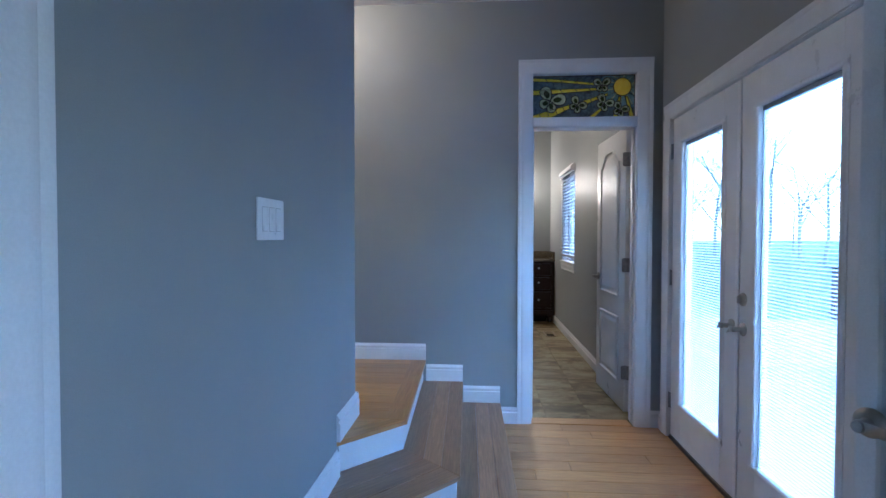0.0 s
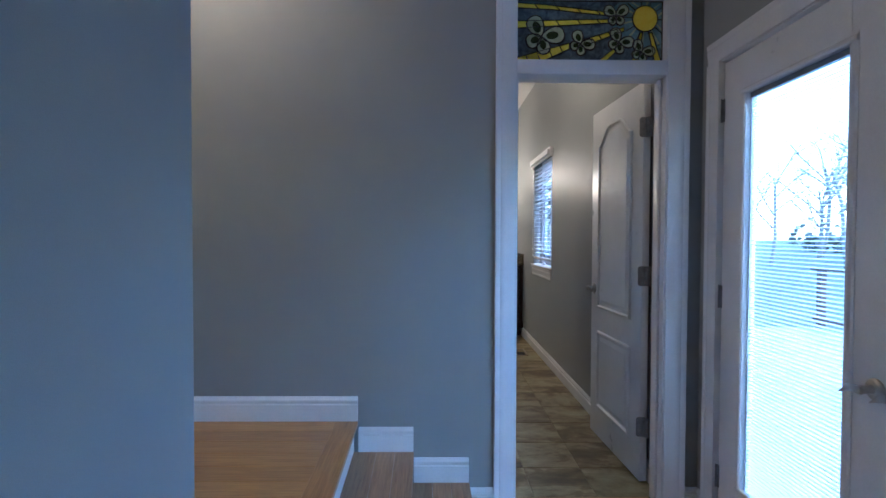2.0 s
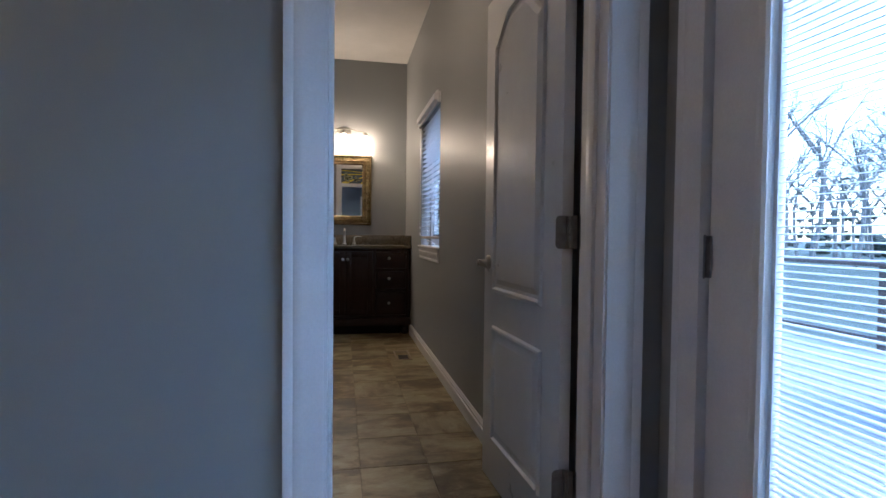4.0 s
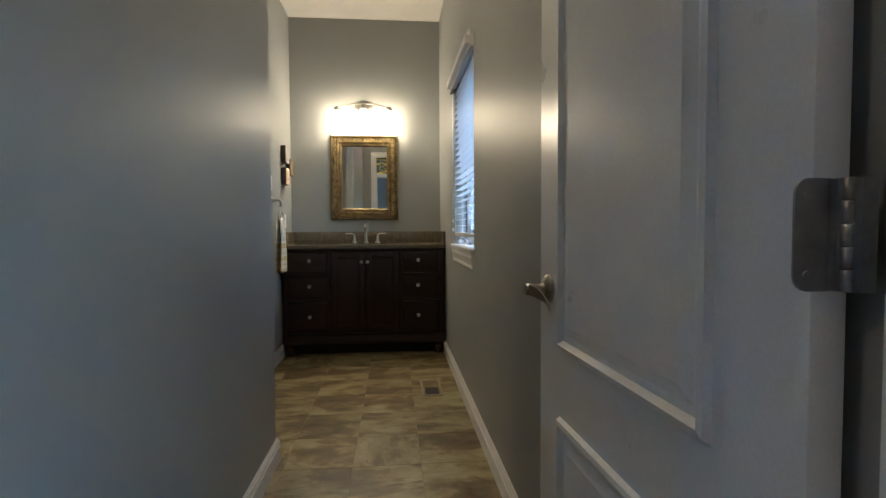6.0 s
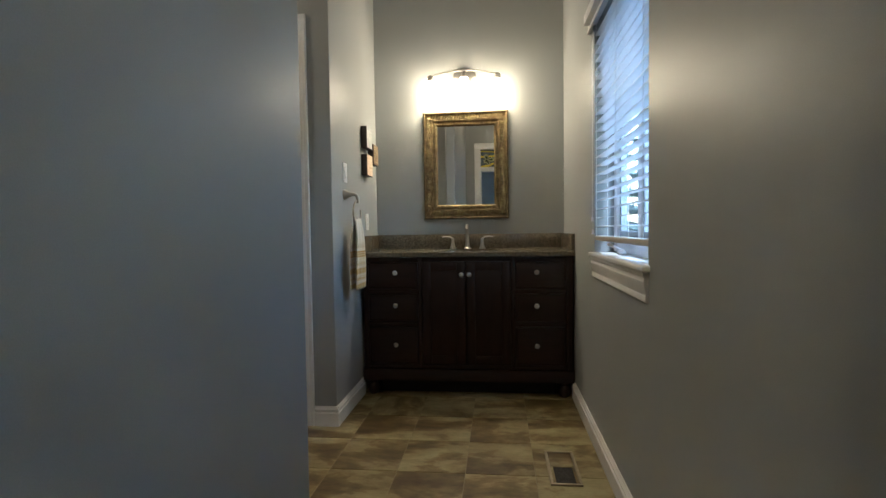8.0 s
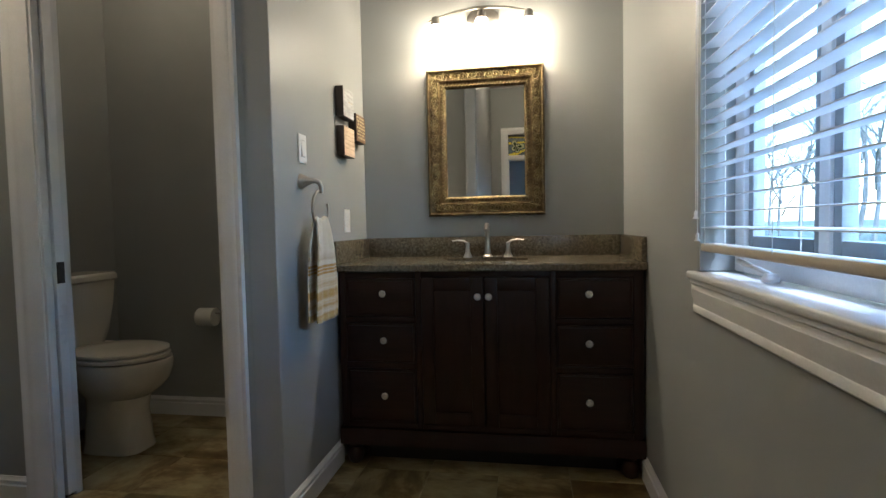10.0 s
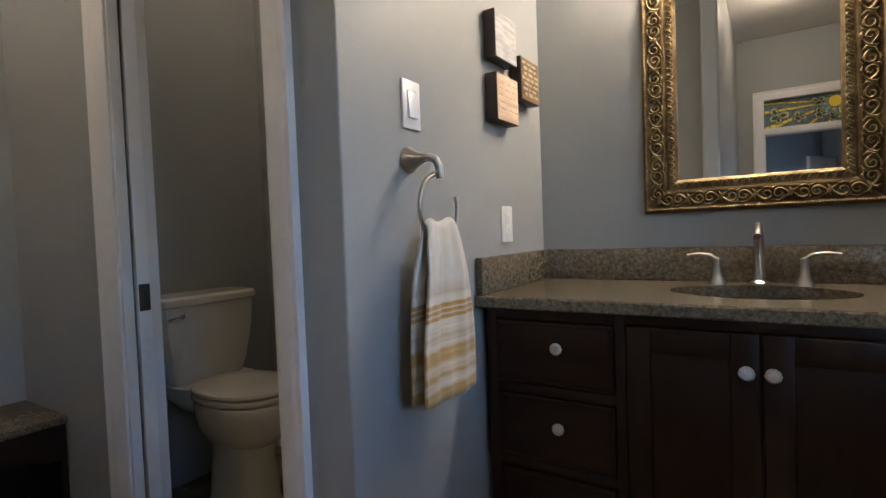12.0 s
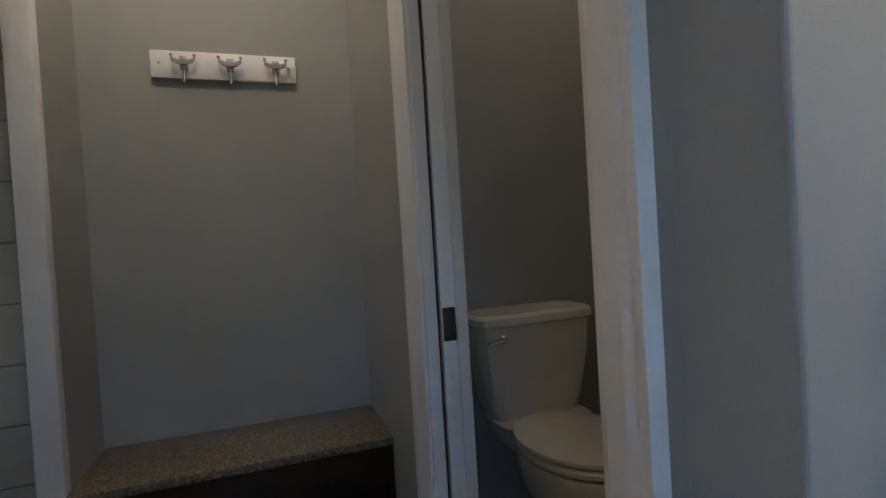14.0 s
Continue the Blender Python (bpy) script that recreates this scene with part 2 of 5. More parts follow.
def slate_tile():
    """Washed stone-look porcelain: pale ground, brown washes with a hard tide edge, streaks along the tile."""
    m, nt, b = nodes_of("slate_look_tile")
    co, rnd = local_coord(nt)
    wash = noise_node(nt, co, 2.9, 5, 0.60, (0.85, 1.6, 1), 0.35)
    blot = noise_node(nt, co, 6.5, 5, 0.62, (0.9, 1.2, 1), 0.25)
    streak = noise_node(nt, co, 7.0, 5, 0.62, (0.7, 1.7, 1), 0.3)
    fine = noise_node(nt, co, 60.0, 4, 0.65, (0.5, 1.6, 1))
    base = ramp(nt, [(0.25, (0.205, 0.172, 0.088)), (0.50, (0.302, 0.270, 0.155)), (0.75, (0.388, 0.358, 0.228))])
    nt.links.new(streak, base.inputs[0])
    stain = ramp(nt, [(0.33, (0.27, 0.19, 0.11)), (0.42, (0.46, 0.37, 0.25)), (0.475, (0.70, 0.62, 0.50)), (0.50, (0.93, 0.91, 0.87)), (0.62, (1.06, 1.06, 1.05))])
    nt.links.new(wash, stain.inputs[0])
    c = mix(nt, 1.0, base.outputs[0], stain.outputs[0], "MULTIPLY")
    spots = ramp(nt, [(0.32, (0.52, 0.44, 0.34)), (0.46, (0.88, 0.85, 0.80)), (0.58, (1.05, 1.05, 1.04))])
    nt.links.new(blot, spots.inputs[0])
    c = mix(nt, 1.0, c, spots.outputs[0], "MULTIPLY")
    r2 = ramp(nt, [(0.0, (0.84, 0.82, 0.78)), (1.0, (1.10, 1.09, 1.06))])
    nt.links.new(rnd, r2.inputs[0])
    c = mix(nt, 1.0, c, r2.outputs[0], "MULTIPLY")
    r3 = ramp(nt, [(0.3, (0.84, 0.83, 0.81)), (0.7, (1.04, 1.04, 1.03))])
    nt.links.new(fine, r3.inputs[0])
    nt.links.new(mix(nt, 1.0, c, r3.outputs[0], "MULTIPLY"), b.inputs["Base Color"])
    b.inputs["Roughness"].default_value = 0.42
    bump(nt, b, streak, 0.25, 0.003)
    return m


TILE = slate_tile()
GROUT = surface("tile_grout", (0.24, 0.205, 0.13), (0.31, 0.27, 0.18), 20, 0.9, 300, 0.3)
WALL_TILE = surface("shower_tile", (0.30, 0.30, 0.28), (0.36, 0.36, 0.34), 6, 0.18, 60, 0.05)
WALL_GROUT = surface("shower_grout", (0.12, 0.12, 0.12), (0.17, 0.17, 0.17), 20, 0.9, 300, 0.3)


def granite():
    m, nt, b = nodes_of("speckled_granite")
    co = place_coord(nt)
    big = noise_node(nt, co, 85, 6, 0.75, None, 0.4)
    r = ramp(nt, [(0.28, (0.045, 0.036, 0.026)), (0.43, (0.105, 0.087, 0.058)), (0.55, (0.165, 0.141, 0.096)), (0.72, (0.25, 0.225, 0.165))])
    nt.links.new(big, r.inputs[0])
    v = nt.nodes.new("ShaderNodeTexVoronoi")
    v.inputs["Scale"].default_value = 130
    nt.links.new(co, v.inputs["Vector"])
    r2 = ramp(nt, [(0.0, (0.35, 0.33, 0.30)), (0.5, (1, 1, 1)), (1.0, (1.2, 1.18, 1.12))])
    sep = nt.nodes.new("ShaderNodeSeparateColor")
    nt.links.new(v.outputs["Color"], sep.inputs[0])
    nt.links.new(sep.outputs[0], r2.inputs[0])
    nt.links.new(mix(nt, 0.45, r.outputs[0], r2.outputs[0], "MULTIPLY"), b.inputs["Base Color"])
    b.inputs["Roughness"].default_value = 0.22
    bump(nt, b, big, 0.06, 0.0006)
    return m


GRANITE = granite()


def gilt(name, low, mid, high, rough):
    m, nt, b = nodes_of(name)
    co = place_coord(nt)
    n = noise_node(nt, co, 22, 5, 0.7)
    r = ramp(nt, [(0.30, low), (0.50, mid), (0.72, high)])
    nt.links.new(n, r.inputs[0])
    nt.links.new(r.outputs[0], b.inputs["Base Color"])
    b.inputs["Metallic"].default_value, b.inputs["Roughness"].default_value = 0.75, rough
    bump(nt, b, noise_node(nt, co, 260, 3), 0.35, 0.001)
    return m


GOLD = gilt("antique_gold_ground", (0.060, 0.041, 0.019), (0.140, 0.100, 0.046), (0.25, 0.188, 0.086), 0.50)
GOLD_HIGH = gilt("antique_gold_relief", (0.095, 0.070, 0.032), (0.21, 0.165, 0.076), (0.36, 0.300, 0.145), 0.52)


def pane_glass(name, tint=(1, 1, 1)):
    m, nt, b = nodes_of(name)
    nt.nodes.remove(b)
    t = nt.nodes.new("ShaderNodeBsdfTransparent")
    t.inputs["Color"].default_value = (*tint, 1)
    g = nt.nodes.new("ShaderNodeBsdfGlossy")
    g.inputs["Roughness"].default_value = 0.02
    lw = nt.nodes.new("ShaderNodeLayerWeight")
    pw = nt.nodes.new("ShaderNodeMath")
    pw.operation, pw.inputs[1].default_value = "POWER", 4.0
    nt.links.new(lw.outputs["Facing"], pw.inputs[0])
    f = nt.nodes.new("ShaderNodeMath")
    f.operation, f.inputs[1].default_value, f.inputs[2].default_value = "MULTIPLY_ADD", 0.7, 0.03
    nt.links.new(pw.outputs[0], f.inputs[0])
    mx = nt.nodes.new("ShaderNodeMixShader")
    nt.links.new(f.outputs[0], mx.inputs[0])
    nt.links.new(t.outputs[0], mx.inputs[1])
    nt.links.new(g.outputs[0], mx.inputs[2])
    nt.links.new(mx.outputs[0], nt.nodes["Material Output"].inputs["Surface"])
    return m


GLASS = pane_glass("window_glass", (0.94, 0.97, 1.0))


def mirror_mat():
    m, nt, b = nodes_of("silvered_mirror")
    b.inputs["Base Color"].default_value = (0.86, 0.87, 0.87, 1)
    b.inputs["Metallic"].default_value, b.inputs["Roughness"].default_value = 1.0, 0.015
    return m


MIRROR = mirror_mat()


def lit(name, color, strength):
    m, nt, b = nodes_of(name)
    b.inputs["Base Color"].default_value = (0.9, 0.88, 0.84, 1)
    b.inputs["Emission Color"].default_value = (*color, 1)
    b.inputs["Emission Strength"].default_value = strength
    return m


SHADE_GLASS = lit("lit_frosted_glass", (1.0, 0.70, 0.40), 2.6)


def stained(name, dark, light):
    m, nt, b = nodes_of(name)
    co = place_coord(nt)
    n = noise_node(nt, co, 28, 4, 0.6, None, 1.0)
    r = ramp(nt, [(0.3, dark), (0.7, light)])
    nt.links.new(n, r.inputs[0])
    nt.links.new(r.outputs[0], b.inputs["Base Color"])
    b.inputs["Roughness"].default_value = 0.16
    bump(nt, b, n, 0.25, 0.002)
    return m


SG_BLUE = stained("stained_slate_blue", (0.055, 0.075, 0.105), (0.19, 0.25, 0.28))
SG_TEAL = stained("stained_pale_teal", (0.13, 0.24, 0.26), (0.28, 0.40, 0.40))
SG_YELLOW = stained("stained_yellow", (0.80, 0.64, 0.03), (0.94, 0.82, 0.10))
SG_SUN = stained("stained_sun_amber", (0.88, 0.62, 0.03), (0.92, 0.72, 0.06))
SG_PALE = stained("stained_pale_green", (0.38, 0.42, 0.24), (0.60, 0.62, 0.40))
SG_DARK = stained("stained_dark_green", (0.015, 0.03, 0.012), (0.05, 0.075, 0.03))


def towel_mat():
    """Woven cotton: off-white with printed cross bands, by the height along the cloth."""
    m, nt, b = nodes_of("striped_cotton_towel")
    co = place_coord(nt)
    sep = nt.nodes.new("ShaderNodeSeparateXYZ")
    nt.links.new(co, sep.inputs[0])
    mr = nt.nodes.new("ShaderNodeMapRange")
    mr.inputs["From Min"].default_value, mr.inputs["From Max"].default_value = 0.69, 1.19
    nt.links.new(sep.outputs["Z"], mr.inputs["Value"])
    white, tan, brown = (0.66, 0.62, 0.52), (0.50, 0.36, 0.12), (0.40, 0.235, 0.035)
    stops = [(0.0, white), (0.08, tan), (0.11, white), (0.15, tan), (0.19, tan), (0.215, white), (0.26, (0.50, 0.38, 0.18)), (0.29, white), (0.33, tan), (0.37, tan), (0.40, white), (0.44, (0.52, 0.42, 0.24)), (0.465, white), (0.515, white), (0.520, brown), (0.534, brown), (0.540, white), (0.546, brown), (0.560, brown), (0.566, white), (0.572, brown), (0.588, brown), (0.594, white), (0.62, white), (0.64, (0.52, 0.45, 0.33)), (0.70, white), (1.0, (0.64, 0.61, 0.54))]
    r = ramp(nt, stops)
    r.color_ramp.interpolation = "LINEAR"
    nt.links.new(mr.outputs[0], r.inputs[0])
    lines = noise_node(nt, co, 95, 2, 0.5, (0.02, 0.02, 1.0))
    fl = ramp(nt, [(0.50, (1, 1, 1)), (0.62, (0.90, 0.80, 0.60))])
    nt.links.new(lines, fl.inputs[0])
    low = ramp(nt, [(0.44, (1, 1, 1)), (0.56, (0, 0, 0))])
    nt.links.new(mr.outputs[0], low.inputs[0])
    w = noise_node(nt, co, 320, 3, 0.7, (1, 1, 2.5))
    r2 = ramp(nt, [(0.3, (0.78, 0.78, 0.78)), (0.7, (1.05, 1.05, 1.05))])
    nt.links.new(w, r2.inputs[0])
    banded = mix(nt, low.outputs[0], r.outputs[0], mix(nt, 1.0, r.outputs[0], fl.outputs[0], "MULTIPLY"))
    nt.links.new(mix(nt, 1.0, banded, r2.outputs[0], "MULTIPLY"), b.inputs["Base Color"])
    b.inputs["Roughness"].default_value = 0.95
    b.inputs["Sheen Weight"].default_value = 0.3
    bump(nt, b, w, 0.6, 0.002)
    return m


TOWEL = towel_mat()


def art_face(name, dark, light, scale, stretch):
    return surface(name, dark, light, scale, 0.55, 90, 0.2, stretch=stretch, spread=(0.4, 0.6))


ART_GREY = art_face("whitewashed_grey_print", (0.30, 0.30, 0.31), (0.46, 0.46, 0.47), 12, (1, 1, 6))
ART_PINE = art_face("pine_print", (0.54, 0.40, 0.28), (0.70, 0.55, 0.41), 10, (1, 1, 8))
ART_BROWN = art_face("brown_print", (0.085, 0.048, 0.024), (0.19, 0.115, 0.055), 12, (1, 1, 8))
ART_SIDE = surface("stained_block_edge", (0.02, 0.012, 0.01), (0.04, 0.024, 0.018), 10, 0.5, 80, 0.2)
INK = surface("printed_ink", (0.44, 0.32, 0.22), (0.52, 0.39, 0.28), 30, 0.7, 200, 0.0)
GAP_GREY = surface("rocker_shadow_line", (0.42, 0.42, 0.43), (0.50, 0.50, 0.51), 30, 0.6, 200, 0.0)
CREAM_INK = surface("cream_ink", (0.36, 0.29, 0.16), (0.50, 0.42, 0.26), 30, 0.7, 200, 0.0)
REGISTER = surface("tan_register_metal", (0.30, 0.25, 0.18), (0.40, 0.34, 0.26), 20, 0.40, 200, 0.1, metal=0.3)
KNOB_GLASS = surface("faceted_knob", (0.52, 0.51, 0.50), (0.74, 0.73, 0.71), 90, 0.25, 300, 0.0, metal=0.25)

# ---------------------------------------------------------------- plan
XR, XB, XL, XA, XS = 1.265, 1.162, -0.244, 0.155, -0.555   # hall right, bath right, vanity left, corridor left, switch wall
YD, YD2, YT, YT2, YB = 3.30, 3.43, 7.075, 7.19, 8.09     # door wall, toilet wall, back wall
YF = 7.020                                               # face of the wall beside the vanity corner
ZH, ZB = 2.91, 3.07

# ---------------------------------------------------------------- walls
bm = B(-2.7, 0.383, YD, YD2, -0.1, 3.25)
box(bm, 1.109, 1.45, YD, YD2, -0.1, 3.25)
box(bm, 0.383, 1.109, YD, YD2, 2.425, 3.25)
structure("wall_north", bm, GREY_WALL, "grey painted wall with the powder room doorway", "wall", False)
bm = B(XR, XR + 0.15, 3.160, YD, -0.1, 3.1)
box(bm, XR, XR + 0.15, 1.430, 3.160, 2.065, 3.1)
box(bm, XR, XR + 0.15, -0.95, 1.430, -0.1, 3.1)
# Unseen opening further back, added only to let daylight onto the switch wall.
box(bm, XR, XR + 0.15, -2.6, -2.0, -0.1, 3.1)
box(bm, XR, XR + 0.15, -2.0, -0.95, -0.1, 0.55)
box(bm, XR, XR + 0.15, -2.0, -0.95, 2.055, 3.1)
structure("wall_east", bm, GREY_WALL, "grey painted outside wall round the french doors", "wall", False)
bm = B(XB, XB + 0.16, YD2, 5.95, -0.1, 3.25)
box(bm, XB, XB + 0.16, 6.90, YB, -0.1, 3.25)
box(bm, XB, XB + 0.16, 5.95, 6.90, -0.1, 0.965)
box(bm, XB, XB + 0.16, 5.95, 6.90, 2.165, 3.25)
structure("wall_bath_east", bm, GREY_WALL, "grey satin painted bathroom wall with a window", "wall", False)
structure("wall_bath_north", B(-2.3, XB + 0.16, YB, YB + 0.13, -0.1, 3.25), GREY_WALL, "grey painted wall behind the vanity", "wall", False)
bm = B(XL - 0.11, XL, YF, YB, -0.1, 3.07, 0.005, 3)
structure("wall_vanity_west", bm, GREY_WALL, "grey painted wall beside the vanity", "wall", False)
bm = B(-0.455, XL - 0.009, YF + 0.0005, YT2, -0.1, 3.07)
box(bm, -2.3, -1.31, YT + 0.0005, YT2, -0.1, 3.07)
box(bm, -1.31, -0.455, YF + 0.0005, YT2, 2.235, 3.07)
structure("wall_toilet", bm, GREY_WALL, "grey painted wall round the toilet room doorway", "wall", False)
structure("wall_toilet_west", B(-1.99, -1.88, YT2, YB, -0.1, 3.07), GREY_WALL, "grey painted toilet room wall", "wall", False)
structure("wall_nook_west", B(-2.30, -2.18, 4.8, YT, -0.1, 3.07), GREY_WALL, "grey painted wall behind the bench", "wall", False)
structure("wall_nook_south", B(-2.18, -1.815, 6.022, 6.085, -0.1, 3.07), GREY_WALL, "grey painted short wall at the end of the bench", "wall", False)
structure("wall_corridor_west", B(XA - 0.12, XA, YD2, 5.58, -0.1, 3.07, 0.02, 7), GREY_WALL, "grey satin painted passage wall with rounded corner", "wall", False)
structure("wall_alcove_south", B(-2.18, XA - 0.12, 4.8, 4.9, -0.1, 3.07), GREY_WALL, "grey painted wall closing the alcove", "wall", False)
structure("wall_switch", B(XS - 0.13, XS, -2.6, 2.160, -0.1, 2.91, 0.012, 5), GREY_WALL, "blue-grey painted wall with a triple light switch", "wall", False)
structure("wall_landing_south", B(-2.7, XS - 0.12, 2.045, 2.155, -0.1, 2.91), GREY_WALL, "grey painted landing wall", "wall", False)
structure("wall_landing_west", B(-2.8, -2.7, 2.0, YD2, -0.1, 2.91), GREY_WALL, "grey painted landing end wall", "wall", False)
structure("wall_south", B(-0.8, XR + 0.15, -2.72, -2.6, -0.1, 2.91), GREY_WALL, "grey painted wall at the hall's end", "wall", False)
structure("ceiling_hall", B(-2.8, XR + 0.15, -2.72, YD, ZH, ZH + 0.1), CEILING, "white hall ceiling", "ceiling", False)
structure("ceiling_bath", B(-2.3, XB + 0.16, YD2, YB, ZB, ZB + 0.1), CEILING, "white bathroom ceiling", "ceiling", False)

# ---------------------------------------------------------------- trim
BASE = [(0, 0), (0.016, 0), (0.016, 0.076), (0.009, 0.080), (0.009, 0.087), (0.014, 0.091), (0.014, 0.098), (0.006, 0.107), (0.004, 0.113), (0, 0.113)]


def baseboard(p0, p1, out):
    bm = strip(bmesh.new(), p0, p1, out, BASE)
    structure("baseboard", bm, WHITE_PAINT, "white moulded baseboard", "baseboard")


N, S, E_, W = (0, 1, 0), (0, -1, 0), (1, 0, 0), (-1, 0, 0)
for x0, x1, z in ((-2.7, -0.337, 0.432), (-0.333, -0.077, 0.288), (-0.073, 0.183, 0.143), (0.187, 0.300, 0.0), (1.2005, XR, 0.0)):
    baseboard((x0, YD, z), (x1, YD, z), S)
baseboard((XS, 1.83, 0.432), (XS, 2.170, 0.432), E_)
baseboard((XS - 0.13, 2.160, 0.432), (XS + 0.012, 2.160, 0.432), N)
baseboard((XS, 1.40, 0.288), (XS, 1.828, 0.288), E_)
baseboard((XR, 3.238, 0), (XR, 3.284, 0), W)
baseboard((XR, 0.56, 0), (XR, 1.345, 0), W)
baseboard((XB, YD2 + 0.02, 0), (XB, 7.60, 0), W)
baseboard((XA, YD2, 0), (XA, 5.58, 0), E_)
baseboard((XA - 0.12, 5.58, 0), (XA + 0.014, 5.58, 0), N)
baseboard((XL, YF - 0.014, 0), (XL, 7.60, 0), E_)
baseboard((-0.371, YF, 0), (XL + 0.0135, YF, 0), S)
baseboard((-1.80, YT, 0), (-1.425, YT, 0), S)
baseboard((-1.88, YB, 0), (XL - 0.11, YB, 0), S)
baseboard((XL - 0.11, YT2, 0), (XL - 0.11, YB, 0), W)

CASE = [(0, 0), (0.010, 0), (0.012, 0.010), (0.013, 0.030), (0.016, 0.045), (0.017, 0.062), (0.015, 0.068), (0.019, 0.076), (0.019, 0.090), (0, 0.092)]


def casing(parent, p0, p1, out, across, width=0.092, name="casing"):
    k = width / 0.092
    part(name, strip(bmesh.new(), p0, p1, out, [(a, b * k) for a, b in CASE], across), WHITE_PAINT, parent)


def frame_thing(name, at, label):
    return thing(name, at, label, "door frame", "", "structure")


# powder room door frame with transom
fr = frame_thing("trim_1", (0.74, YD, 0), "white moulded door casing with a transom bar")
for side, out in ((YD, S), (YD2, N)):
    casing(fr, (0.392, side, 0), (0.392, side, 2.412), out, W)
    casing(fr, (1.100, side, 0), (1.100, side, 2.412), out, E_, 0.063 if side == YD2 else 0.100)
    casing(fr, (0.300, side, 2.412), (1.200 if side == YD else 1.163, side, 2.412), out, (0, 0, 1), 0.092, "head_casing")
part("jamb", B(0.384, 0.400, YD - 0.002, YD2 + 0.002, 0, 2.424), WHITE_PAINT, fr)
part("jamb", B(1.094, 1.108, YD - 0.002, YD2 + 0.002, 0, 2.424), WHITE_PAINT, fr)
part("hinge_jamb", B(1.1420, 1.160, YD2 + 0.020, 3.536, 0.002, 2.110), WHITE_PAINT, fr)
part("head_jamb", B(0.400, 1.094, YD - 0.002, YD2 + 0.002, 2.408, 2.424), WHITE_PAINT, fr)
part("transom_bar", B(0.400, 1.094, YD - 0.012, YD2 + 0.004, 2.045, 2.112, 0.004), WHITE_PAINT, fr)
part("door_stop", B(0.400, 0.412, 3.345, 3.385, 0.02, 2.045, 0.002), WHITE_PAINT, fr)
part("door_stop", B(1.082, 1.094, 3.345, 3.385, 0.02, 2.045, 0.002), WHITE_PAINT, fr)

# french door frame
fr = frame_thing("trim_2", (XR, 2.25, 0), "white moulded casing round the french doors")
casing(fr, (XR, 3.150, 0), (XR, 3.150, 2.062), W, N, 0.085)
casing(fr, (XR, 1.440, 0), (XR, 1.440, 2.062), W, S, 0.085)
casing(fr, (XR, 1.350, 2.062), (XR, 3.235, 2.062), W, (0, 0, 1), 0.092, "head_casing")
part("jamb", B(XR - 0.002, XR + 0.14, 3.153, 3.1605, 0, 2.064), WHITE_PAINT, fr)
part("jamb", B(XR - 0.002, XR + 0.14, 1.430, 1.437, 0, 2.064), WHITE_PAINT, fr)
part("head_jamb", B(XR - 0.002, XR + 0.14, 1.437, 3.153, 2.057, 2.0645), WHITE_PAINT, fr)
part("door_sill", B(XR + 0.01, XR + 0.2, 1.437, 3.153, -0.02, 0.012, 0.003), STEEL_DARK, fr, "dark metal threshold")

# toilet room door frame, made for a sliding pocket door
fr = frame_thing("trim_3", (-0.9, YT, 0), "white moulded casing of the toilet room doorway")
casing(fr, (-0.450, YF, 0), (-0.450, YF, 2.225), S, E_, 0.078)
casing(fr, (-1.300, YT, 0), (-1.300, YT, 2.225), S, W, 0.122)
casing(fr, (-1.422, YF, 2.225), (-0.372, YF, 2.225), S, (0, 0, 1), 0.082, "head_casing")
part("jamb", B(-0.470, -0.4545, YF - 0.002, YT2 + 0.002, 0, 2.234), WHITE_PAINT, fr)
part("jamb", B(-1.309, -1.288, YT - 0.002, YT + 0.030, 0, 2.234), WHITE_PAINT, fr)
part("jamb", B(-1.309, -1.288, YT2 - 0.030, YT2 + 0.002, 0, 2.234), WHITE_PAINT, fr)
part("head_jamb", B(-1.288, -0.470, YF - 0.002, YT2 + 0.002, 2.222, 2.234), WHITE_PAINT, fr)
pd = thing("door_3", (-1.30, 7.13, 0), "white pocket door slid into the wall, its edge showing", "door", "", "structure")
part("leaf", B(-1.3095, -1.281, YT + 0.040, YT + 0.082, 0.02, 2.215, 0.002), DOOR_PAINT, pd)
part("pocket_latch", B(-1.285, -1.2785, YT + 0.043, YT + 0.079, 0.925, 1.015, 0.002), LATCH_BRONZE, pd, "dark bronze pocket door latch")
# Black sheet across the slot paints in the pocket's unlit depth.
part("slot", B(-1.3095, -1.304, YT + 0.030, YT2 - 0.030, 0.0, 2.22), BLACK, pd, "black sheet for the unlit pocket slot")

# casing at the near end of the switch wall
fr = frame_thing("trim_4", (XS, 0.36, 0), "white moulded casing at the end of the switch wall")
casing(fr, (XS, 0.315, 0), (XS, 0.315, 2.3), E_, N, 0.092)

# white corner trim at the shower
tr = B(-1.835, -1.786, 6.015, 6.088, 0.0, 3.05, 0.004)
structure("trim_5", tr, WHITE_PAINT, "white painted corner trim between bench and shower", "trim")

# ---------------------------------------------------------------- bathroom window
win = thing("window_1", (XB, 6.44, 0.98), "white casement window with sill and apron", "window", "", "structure")
y0, y1, z0, z1 = 5.95, 6.90, 0.965, 2.165
part("window_sill", B(XB - 0.026, XB + 0.135, y0 - 0.012, y1 + 0.036, z0 - 0.004, z0 + 0.018, 0.007, 3), WHITE_PAINT, win)
bm = strip(bmesh.new(), (XB, y0 + 0.004, 0.9605), (XB, y1 + 0.014, 0.9605), W, [(0, 0), (0.019, 0), (0.019, -0.010), (0.015, -0.014), (0.015, -0.026), (0.017, -0.029), (0.0155, -0.045), (0.0105, -0.062), (0.0085, -0.076), (0.0105, -0.079), (0.0105, -0.096), (0.007, -0.100), (0, -0.100)])
